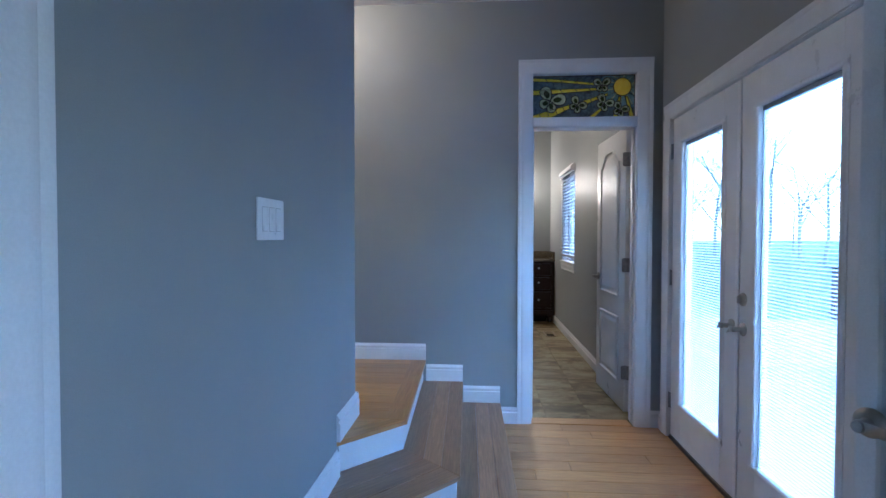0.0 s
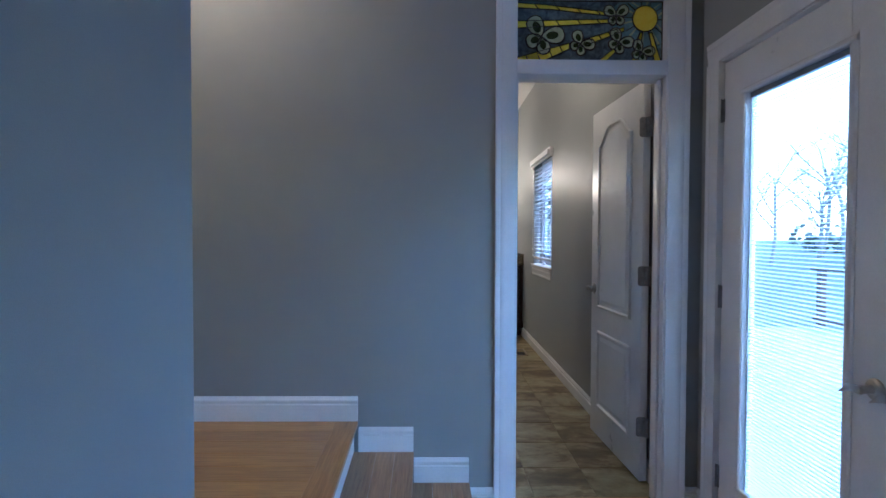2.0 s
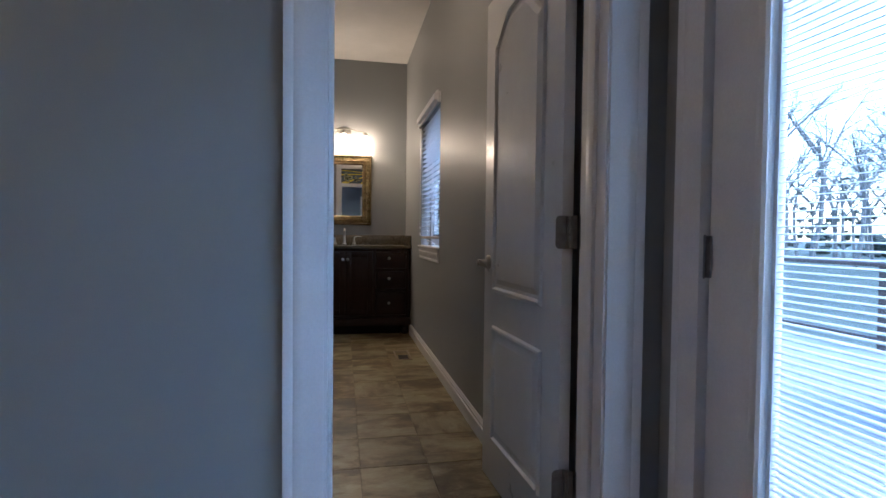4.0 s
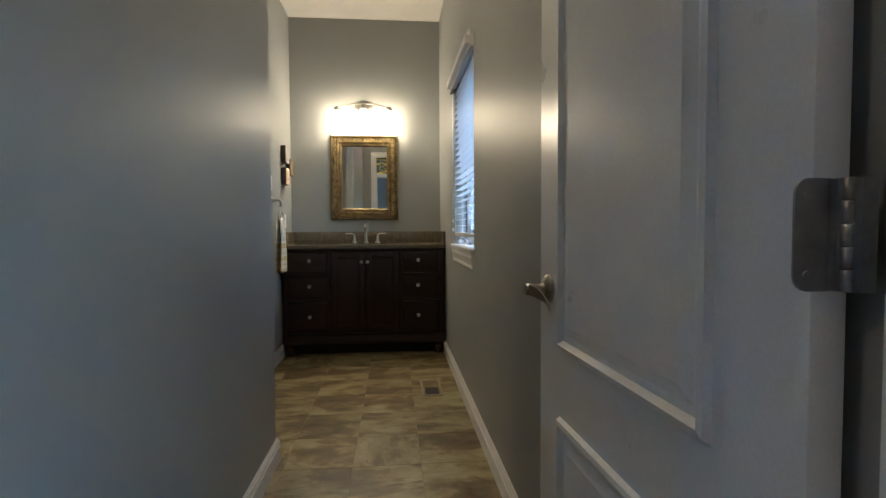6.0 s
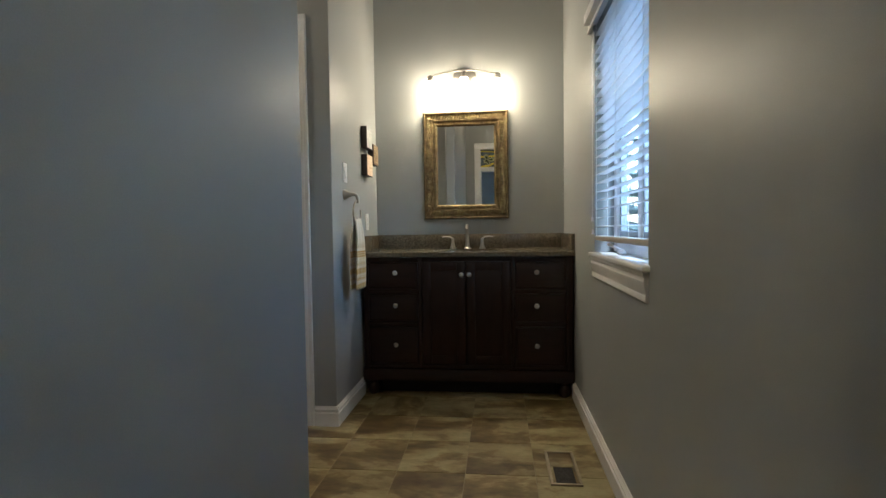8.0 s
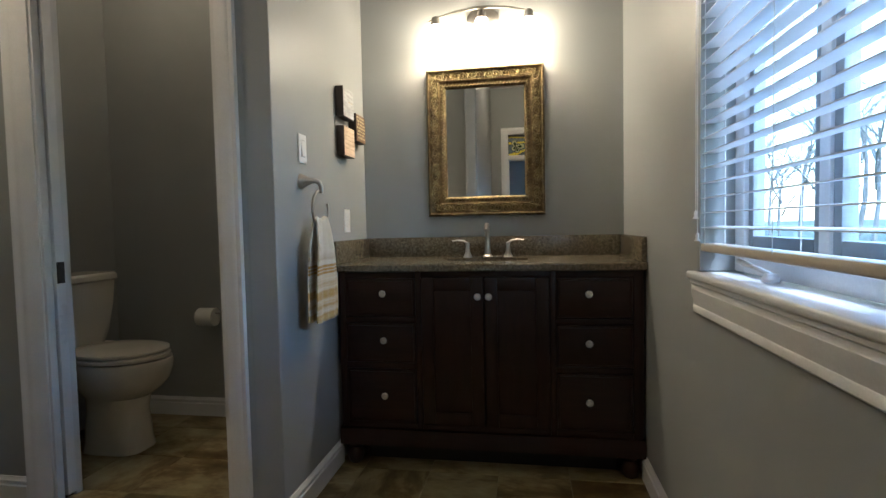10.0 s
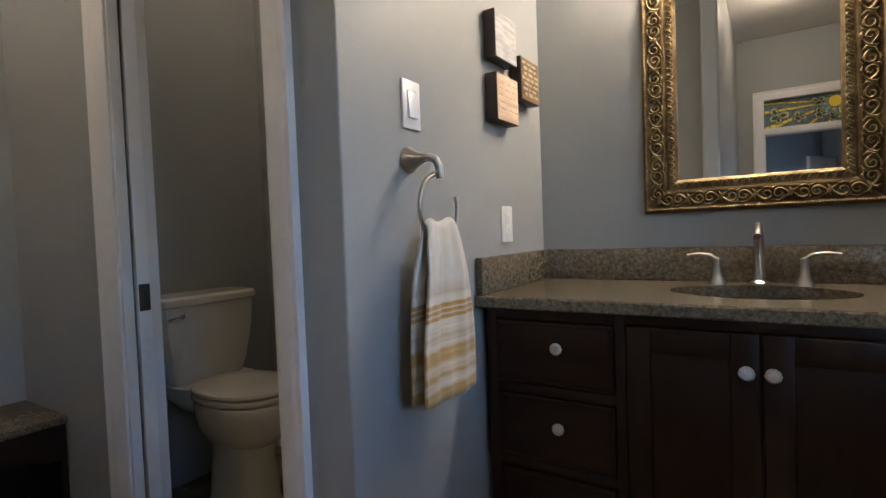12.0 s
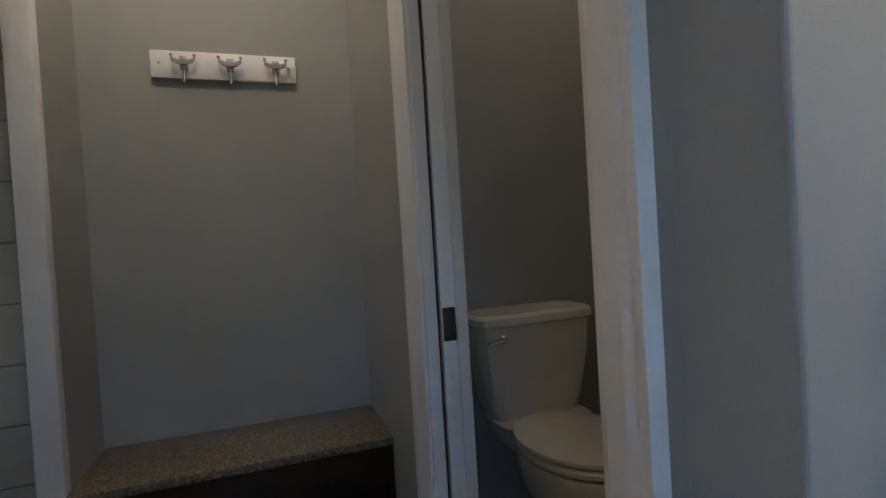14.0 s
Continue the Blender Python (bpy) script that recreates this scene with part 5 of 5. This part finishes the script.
def cloth(front):
    sx = 1 if front else -1

    def f(u, v):
        w0, w1 = (0.066, 0.114) if front else (0.064, 0.094)
        zt, zb = 1.164, (0.756 if front else 0.758)
        spread_ = w0 + (w1 - w0) * min(1.0, v * 1.5) ** 0.8
        c = 7.268 + (-0.001 if front else -0.020) * min(1, 3 * v)
        yy = c + (u - 0.5) * 2 * spread_
        fold = 0.0075 * math.sin(u * 8.5 + 0.9 + 0.8 * v) * (1 - 0.35 * v) + 0.0028 * math.sin(u * 25 + 3 * v)
        xx = RC.x + sx * (0.008 + 0.009 * min(1, v * 4)) + fold * min(1, 0.3 + v * 3) * (0.9 if front else 0.6)
        e = abs(2 * u - 1)
        zz = zt + (zb - zt) * v + 0.006 * math.sin(u * 8.5 + 0.9) * (1 - v) + 0.008 * e ** 6 * v - 0.014 * e ** 5 * (1 - v)
        return Vector((max(xx, XL + 0.012), yy, zz))
    return f


bm = bmesh.new()
NU = 36
ff, fb_ = cloth(True), cloth(False)
cols = []
for i in range(NU + 1):
    u = i / NU
    line = [fb_(u, 1 - j / 22) for j in range(22)]
    a, b = fb_(u, 0), ff(u, 0)
    line += [a, a.lerp(b, 0.2) + Vector((0, 0, 0.010)), a.lerp(b, 0.5) + Vector((0, 0, 0.014)), a.lerp(b, 0.8) + Vector((0, 0, 0.010)), b]
    line += [ff(u, (j + 1) / 26) for j in range(26)]
    cols.append([bm.verts.new(p) for p in line])
for a, b in zip(cols, cols[1:]):
    for j in range(len(a) - 1):
        bm.faces.new((a[j], a[j + 1], b[j + 1], b[j]))
cl = part("cloth", bm, TOWEL, tw)
so = cl.modifiers.new("thickness", "SOLIDIFY")
so.thickness, so.offset = 0.007, 0


# ---------------------------------------------------------------- wall blocks
def art_block(y0_, y1_, z0_, z1_, face, label, style):
    t = thing("wall_art_block", (XL, (y0_ + y1_) / 2, (z0_ + z1_) / 2), label, "wall art", "wall art blocks")
    part("block", B(XL + 0.002, XL + 0.042, y0_, y1_, z0_, z1_, 0.002), ART_SIDE, t, "dark stained block")
    part("print", B(XL + 0.0415, XL + 0.0435, y0_ + 0.0025, y1_ - 0.0025, z0_ + 0.0025, z1_ - 0.0025), face, t)
    w_, h_ = y1_ - y0_, z1_ - z0_
    rows_ = {"grey": (0.55,), "pine": (0.82, 0.68, 0.54, 0.40, 0.26), "brown": (0.88, 0.76, 0.64, 0.52, 0.40, 0.28, 0.16)}[style]
    words = random.Random(len(rows_) * 7)
    for k, r_ in enumerate(rows_):
        u = 0.48 if style == "grey" else words.uniform(0.05, 0.2)
        while u < 0.82:
            wd = words.uniform(0.10, 0.30)
            th = words.uniform(0.006, 0.012) if style == "brown" else words.uniform(0.0035, 0.006)
            a, b = y0_ + w_ * u, y0_ + w_ * min(0.94, u + wd)
            part("lettering_bar", B(XL + 0.0432, XL + 0.0440, a, b, z0_ + h_ * r_ - th / 2, z0_ + h_ * r_ + th / 2), CREAM_INK if style != "pine" else INK, t)
            u += wd + words.uniform(0.04, 0.10)
    return t


art_block(7.652, 7.800, 1.672, 1.816, ART_GREY, "square wooden wall block with a grey whitewashed print", "grey")
art_block(7.652, 7.800, 1.484, 1.628, ART_PINE, "square wooden wall block with a pale pine print", "pine")
art_block(7.832, 7.978, 1.580, 1.722, ART_BROWN, "square wooden wall block with a brown lettered print", "brown")

# ---------------------------------------------------------------- floor register
rg = thing("floor_register", (0.961, 6.595, 0.004), "tan framed floor vent set in the tiles", "floor vent")
RX0, RX1, RY0, RY1 = 0.892, 1.030, 6.428, 6.762
for a, b, c, d in ((RX0, RX1, RY0, RY0 + 0.014), (RX0, RX1, RY1 - 0.014, RY1), (RX0, RX0 + 0.014, RY0 + 0.014, RY1 - 0.014), (RX1 - 0.014, RX1, RY0 + 0.014, RY1 - 0.014)):
    part("frame", B(a, b, c, d, 0.002, 0.011, 0.003), REGISTER, rg)
# Shallow black plate: the duct's darkness is put into its colour.
part("well", B(RX0 + 0.014, RX1 - 0.014, RY0 + 0.014, RY1 - 0.014, -0.002, 0.0035), BLACK, rg, "black plate for the unlit duct")
for a, b, c, d in ((RX0 + 0.0145, RX1 - 0.0145, 6.596, RY1 - 0.0145), (RX0 + 0.0145, RX0 + 0.026, 6.4425, 6.5955), (RX1 - 0.026, RX1 - 0.0145, 6.4425, 6.5955)):
    part("cover", B(a, b, c, d, 0.0037, 0.0085, 0.001), TILE, rg, "tan tile-coloured cover")
lv = to_mesh("louvre", B(-(RX1 - RX0) / 2 + 0.027, (RX1 - RX0) / 2 - 0.027, -0.0035, 0.0035, -0.0007, 0.0007), LATCH_BRONZE, False)
for i in range(9):
    piece("louvre", lv, rg, pose((RX0 + RX1) / 2, 6.4525 + i * 0.0165, 0.0065, 50, 0, 0))

# ---------------------------------------------------------------- bench and hooks
bn = thing("bench", (-1.98, 6.58, 0.0), "built-in bench with granite seat over a dark open cubby", "bench")
part("seat_slab", B(-2.178, -1.775, 6.088, YT - 0.002, 0.478, 0.508, 0.004), GRANITE, bn, "brown speckled granite seat")
part("panel", B(-2.17, -1.795, 6.09, 6.11, 0.0, 0.477), ESPRESSO, bn)
part("panel", B(-2.17, -1.795, YT - 0.022, YT - 0.002, 0.0, 0.477), ESPRESSO, bn)
part("panel", B(-2.17, -1.815, 6.11, YT - 0.022, 0.0, 0.02), ESPRESSO, bn)
part("back_panel", B(-2.178, -2.165, 6.11, YT - 0.022, 0.02, 0.477), ESPRESSO, bn)
bm = bmesh.new()
poly = [(6.11, 0.477), (YT - 0.022, 0.477), (YT - 0.022, 0.34)]
for i in range(13):
    t = i / 12
    poly.append((YT - 0.06 - t * (YT - 0.17 - 6.0), 0.34 + 0.075 * math.sin(math.pi * t) ** 0.6))
poly.append((6.11, 0.34))
prism(bm, poly, -1.815, -1.796, Matrix(((0, 0, 1, 0), (1, 0, 0, 0), (0, 1, 0, 0), (0, 0, 0, 1))))
part("apron", bm, ESPRESSO_H, bn, "dark arched bench apron", False)

hk = thing("coat_rack", (-2.18, 6.58, 1.92), "white wooden rail with three nickel double hooks", "coat rack")
part("board", B(-2.178, -2.160, 6.325, 6.850, 1.868, 1.972, 0.003), WHITE_PAINT, hk)
for yy in (6.440, 6.604, 6.772):
    bm = B(-2.160, -2.155, yy - 0.014, yy + 0.014, 1.898, 1.952, 0.002)
    tube(bm, [(-2.157, yy, 1.914), (-2.150, yy, 1.896), (-2.146, yy, 1.872), (-2.141, yy, 1.848), (-2.133, yy, 1.842), (-2.127, yy, 1.848)], [0.006, 0.0056, 0.0052, 0.005, 0.005, 0.006], 10)
    low = [(yy + k * 0.042, 1.914 + 0.016 * abs(k) ** 3) for k in (-1.0, -0.9, -0.7, -0.4, 0.0, 0.4, 0.7, 0.9, 1.0)]
    high = [(yy + k * 0.042, 1.931 + 0.017 * abs(k) ** 4) for k in (1.0, 0.9, 0.75, 0.4, 0.0, -0.4, -0.75, -0.9, -1.0)]
    prism(bm, low + high, -2.143, -2.134, Matrix(((0, 0, 1, 0), (1, 0, 0, 0), (0, 1, 0, 0), (0, 0, 0, 1))))
    tube(bm, [(-2.157, yy, 1.923), (-2.149, yy, 1.924), (-2.140, yy, 1.923)], [0.009, 0.0075, 0.008], 10)
    for e in (-1, 1):
        lathe(bm, [(0.0, -0.006), (0.005, -0.004), (0.0065, 0.0), (0.005, 0.004), (0.0, 0.006)], pose(-2.1385, yy + e * 0.040, 1.950), 12)
    part("hook", bm, STEEL_DARK, hk, "dull nickel double coat hook")
for yy in (6.355, 6.822):
    part("screw_cap", lathe(bmesh.new(), [(0.005, 0), (0.004, 0.002), (0, 0.0025)], pose(-2.160, yy, 1.925, 0, 90, 0), 10), STEEL_DARK, hk)

# ---------------------------------------------------------------- toilet
to = thing("toilet", (-1.45, 7.62, 0.0), "white two-piece toilet with the lid closed", "toilet")
TY = 7.612


def ell(cx, cy, rx, ry, z, n=28, egg=0.0):
    return [(cx + rx * math.cos(2 * math.pi * i / n) * (1 + egg * (math.cos(2 * math.pi * i / n) > 0)), cy + ry * math.sin(2 * math.pi * i / n), z) for i in range(n)]


def sq(cx, cy, rx, ry, z, n=28, p=4.0):
    o = []
    for i in range(n):
        c, s = math.cos(2 * math.pi * i / n), math.sin(2 * math.pi * i / n)
        k = (abs(c) ** p + abs(s) ** p) ** (-1 / p)
        o.append((cx + rx * c * k, cy + ry * s * k, z))
    return o


part("base", loft(bmesh.new(), [sq(-1.475, TY, 0.165, 0.108, 0.003), sq(-1.475, TY, 0.155, 0.100, 0.05), sq(-1.475, TY, 0.150, 0.095, 0.14), ell(-1.475, TY, 0.165, 0.104, 0.22), ell(-1.470, TY, 0.172, 0.112, 0.285), ell(-1.452, TY, 0.212, 0.150, 0.325), ell(-1.438, TY, 0.244, 0.178, 0.372), ell(-1.432, TY, 0.256, 0.188, 0.425), ell(-1.430, TY, 0.258, 0.191, 0.462), ell(-1.430, TY, 0.252, 0.186, 0.480)]), PORCELAIN, to)
part("deck", loft(bmesh.new(), [sq(-1.690, TY, 0.12, 0.11, 0.40), sq(-1.700, TY, 0.14, 0.165, 0.46), sq(-1.705, TY, 0.15, 0.185, 0.525)]), PORCELAIN, to)
part("seat", loft(bmesh.new(), [ell(-1.445, TY, 0.250, 0.190, 0.486), ell(-1.445, TY, 0.256, 0.195, 0.494), ell(-1.445, TY, 0.256, 0.195, 0.504), ell(-1.445, TY, 0.248, 0.184, 0.510)]), PORCELAIN, to)
part("lid", loft(bmesh.new(), [ell(-1.448, TY, 0.246, 0.188, 0.514), ell(-1.448, TY, 0.254, 0.194, 0.520), ell(-1.448, TY, 0.252, 0.192, 0.530), ell(-1.455, TY, 0.215, 0.160, 0.538), ell(-1.460, TY, 0.10, 0.07, 0.540)]), PORCELAIN, to)
part("tank", loft(bmesh.new(), [sq(-1.755, TY, 0.085, 0.165, 0.508, 32, 5), sq(-1.755, TY, 0.095, 0.195, 0.58, 32, 6), sq(-1.752, TY, 0.105, 0.222, 0.74, 32, 7), sq(-1.750, TY, 0.110, 0.232, 0.868, 32, 7)]), PORCELAIN, to)
part("tank_lid", loft(bmesh.new(), [sq(-1.750, TY, 0.112, 0.236, 0.869, 32, 7), sq(-1.750, TY, 0.120, 0.244, 0.878, 32, 7), sq(-1.750, TY, 0.120, 0.244, 0.902, 32, 7), sq(-1.750, TY, 0.108, 0.232, 0.914, 32, 7)]), PORCELAIN, to)
bm = lathe(bmesh.new(), [(0.013, 0), (0.013, 0.008), (0.008, 0.014), (0.0, 0.015)], pose(-1.642, TY - 0.150, 0.832, 0, 90, 0), 14)
tube(bm, [(-1.630, TY - 0.150, 0.832), (-1.624, TY - 0.185, 0.829), (-1.622, TY - 0.215, 0.823)], [0.007, 0.006, 0.008], 8)
part("flush_lever", bm, CHROME, to, "chrome flush lever")

tp = thing("toilet_paper_holder", (-1.20, YB, 0.64), "roll of white toilet paper on a nickel holder", "paper holder")
bm = lathe(bmesh.new(), [(0.02, 0), (0.02, 0.005), (0.008, 0.012), (0.008, 0.06)], pose(-1.12, YB, 0.68, 90, 0, 0), 14)
tube(bm, [(-1.12, YB - 0.06, 0.68), (-1.12, YB - 0.07, 0.66), (-1.125, YB - 0.07, 0.645), (-1.30, YB - 0.07, 0.645)], 0.006, 8)
part("holder", bm, NICKEL, tp)
part("paper_roll", lathe(bmesh.new(), [(0.020, -0.052), (0.052, -0.052), (0.054, -0.048), (0.054, 0.048), (0.052, 0.052), (0.020, 0.052)], pose(-1.215, YB - 0.07, 0.622, 0, 90, 0), 24), PAPER, tp)

# ---------------------------------------------------------------- lamps out of sight
LENS = lit("downlight_lens", (1.0, 0.70, 0.40), 3)


def downlight(x, y, z, watts, label):
    dl = thing("downlight", (x, y, z), label, "ceiling light", "recessed downlights")
    part("ring", lathe(bmesh.new(), [(0.055, -0.001), (0.085, -0.001), (0.088, -0.006), (0.060, -0.010), (0.055, -0.004)], pose(x, y, z), 24), WHITE_PAINT, dl)
    part("lens", lathe(bmesh.new(), [(0.0, -0.0035), (0.054, -0.003), (0.0, -0.0025)], pose(x, y, z), 20), LENS, dl)
    bulb("downlight_bulb", (x, y, z - 0.06), watts, WARM, 0.04)


downlight(-1.15, 2.70, ZH, 2.1, "white recessed ceiling downlight over the landing")
downlight(-1.50, 6.50, ZB, 3.2, "white recessed ceiling downlight over the bench alcove")
downlight(0.62, 4.70, ZB, 1.9, "white recessed ceiling downlight over the passage")
downlight(-1.15, 7.55, ZB, 1.1, "white dimmed ceiling downlight in the toilet room")

# ---------------------------------------------------------------- outdoors
structure("ground", B(-300, 300, -300, 300, -0.62, -0.60), LAWN, "dull winter lawn reaching to the horizon", "ground", False)
dk = thing("deck", (3.0, 2.5, -0.6), "pale wooden deck with a dark brown railing", "deck", "", "structure")
bd = to_mesh("board", B(-2.3, 2.3, -0.068, 0.068, -0.03, 0.0, 0.002, 1), DECK_PALE, False)
for i in range(66):
    piece("board", bd, dk, pose(3.72, -0.6 + i * 0.142, -0.08))
part("joist", B(1.45, 6.0, -0.66, 8.8, -0.6, -0.112), DECK_WOOD, dk)
part("top_rail", B(5.84, 5.98, -0.66, 8.8, 0.800, 0.838, 0.004), RAIL_BROWN, dk, "dark brown top rail")
part("bottom_rail", B(5.89, 5.93, -0.66, 8.8, 0.02, 0.06, 0.004), RAIL_BROWN, dk, "dark brown bottom rail")
post = to_mesh("post", B(-0.045, 0.045, -0.045, 0.045, -0.08, 0.80, 0.004, 1), RAIL_BROWN, False)
for i in range(5):
    piece("post", post, dk, pose(5.91, -0.55 + i * 2.3, 0))
gc = thing("covered_grill", (4.05, 4.28, -0.08), "dark blue-grey fabric covered grill standing on the deck", "grill")
rings = []
for k, z in ((1.0, -0.079), (1.0, 0.02), (0.96, 0.55), (0.98, 0.80), (0.88, 0.98), (0.62, 1.06)):
    rings.append([(4.05 + 0.30 * k * (abs(c) ** 0.4) * (1 if c > 0 else -1), 4.28 + 0.40 * k * (abs(q) ** 0.4) * (1 if q > 0 else -1), z) for c, q in [(math.cos(2 * math.pi * i / 36), math.sin(2 * math.pi * i / 36)) for i in range(36)]])
part("cover", loft(bmesh.new(), rings), COVER_BLUE, gc)


def bare_tree(seed, h):
    rnd = random.Random(seed)
    limbs, twigs = bmesh.new(), bmesh.new()

    def grow(p, d, length, r, depth):
        pts = [p]
        q = p
        for i in range(3):
            d = (d + Vector((rnd.uniform(-0.16, 0.16), rnd.uniform(-0.16, 0.16), rnd.uniform(-0.04, 0.10)))).normalized()
            q = q + d * length / 3
            pts.append(q)
        tube(limbs if depth < 2 else twigs, pts, [r, r * 0.85, r * 0.72, r * 0.58], 6 if depth < 2 else 4)
        if depth < 4:
            for i in range(3 if depth else 5):
                k = rnd.uniform(0.45, 1.0)
                s = pts[0].lerp(pts[-1], k)
                a = rnd.uniform(0, 2 * math.pi)
                nd = (d * 0.75 + Vector((math.cos(a), math.sin(a), rnd.uniform(-0.1, 0.45))) * 0.75).normalized()
                grow(s, nd, length * rnd.uniform(0.48, 0.66), r * 0.48, depth + 1)

    grow(Vector((0, 0, 0)), Vector((0, 0, 1)), h * 0.5, h * 0.012, 0)
    return to_mesh("trunk", limbs, BARK), to_mesh("crown", twigs, BARK)


kinds = [bare_tree(3, 9.0), bare_tree(8, 10.5), bare_tree(14, 8.0)]
rt = random.Random(5)
for i in range(104):
    t = thing("tree", (22 + rt.uniform(0, 28), -24 + i * 0.76 + rt.uniform(-0.6, 0.6), -0.6), "leafless winter tree beyond the deck", "tree", "bare trees")
    a, b = kinds[i % 3]
    k = rt.uniform(1.05, 1.8)
    m_ = pose(*t.location, 0, 0, rt.uniform(0, 360)) @ Matrix.Diagonal((k, k, k, 1))
    piece("trunk", a, t, m_)
    piece("crown", b, t, m_)
for i in range(16):
    t = thing("tree", (4.5 + rt.uniform(0, 12), 32 + i * 0.9 + rt.uniform(-0.5, 0.5), -0.6), "leafless winter tree behind the house", "tree", "bare trees")
    a, b = kinds[(i + 1) % 3]
    m_ = pose(*t.location, 0, 0, rt.uniform(0, 360))
    piece("trunk", a, t, m_)
    piece("crown", b, t, m_)


def evergreen(seed, h):
    rnd = random.Random(seed)
    bm = bmesh.new()
    for k in range(14):
        z = h * (0.06 + 0.92 * k / 14)
        r = 0.30 * h * (1 - k / 14.5)
        for j in range(11):
            a = 2 * math.pi * (j + rnd.random()) / 11
            r2 = r * rnd.uniform(0.75, 1.1)
            tip = Vector((r2 * math.cos(a), r2 * math.sin(a), z - 0.16 * r2))
            side = Vector((-math.sin(a), math.cos(a), 0)) * r2 * 0.20
            mid = tip * 0.55 + Vector((0, 0, z * 0.45 + 0.03))
            root = bm.verts.new((0, 0, z + 0.10 * r))
            v1, v2, v3 = bm.verts.new(mid + side), bm.verts.new(tip), bm.verts.new(mid - side)
            v4 = bm.verts.new(mid + Vector((0, 0, -0.10 * r2)))
            for f in ((root, v1, v2), (root, v2, v3), (v1, v4, v2), (v2, v4, v3)):
                bm.faces.new(f)
    return to_mesh("crown", bm, HEDGE, False), to_mesh("trunk", tube(bmesh.new(), [(0, 0, 0), (0, 0, h * 0.5), (0, 0, h * 0.95)], [0.02 * h, 0.014 * h, 0.004 * h], 8), BARK)


eg = [evergreen(2, 5.5), evergreen(9, 7.0)]
for i in range(10):
    t = thing("evergreen_tree", (2.9 + (i % 2) * 0.7 + rt.uniform(0, 0.3), 17 + i * 1.7 + rt.uniform(-0.5, 0.5), -0.6), "dark green conifer behind the house", "tree", "conifers")
    a, b = eg[i % 2]
    m_ = pose(*t.location, 0, 0, rt.uniform(0, 360))
    piece("crown", a, t, m_)
    piece("trunk", b, t, m_)
hb = bmesh.new()
rh = random.Random(11)
for i in range(900):
    yy, zz = rh.uniform(-30, 50), abs(rh.gauss(0, 2.4))
    c = Vector((52 + rh.uniform(-1.5, 2), yy * 1.5, -0.5 + zz))
    s = rh.uniform(0.25, 0.7) * (1.0 if zz < 2 else 0.6)
    bmesh.ops.create_icosphere(hb, subdivisions=1, radius=s, matrix=Matrix.Translation(c) @ Matrix.Diagonal((1, 1, rh.uniform(0.5, 1.2), 1)))
for v in hb.verts:
    v.co += Vector((rh.uniform(-0.12, 0.12), rh.uniform(-0.12, 0.12), rh.uniform(-0.12, 0.12)))
hd = part("far_woods", hb, SCRUB, None, "", False)
tagged(hd, "dull winter scrub along the far edge of the lawn", "woods", "", "stuff")
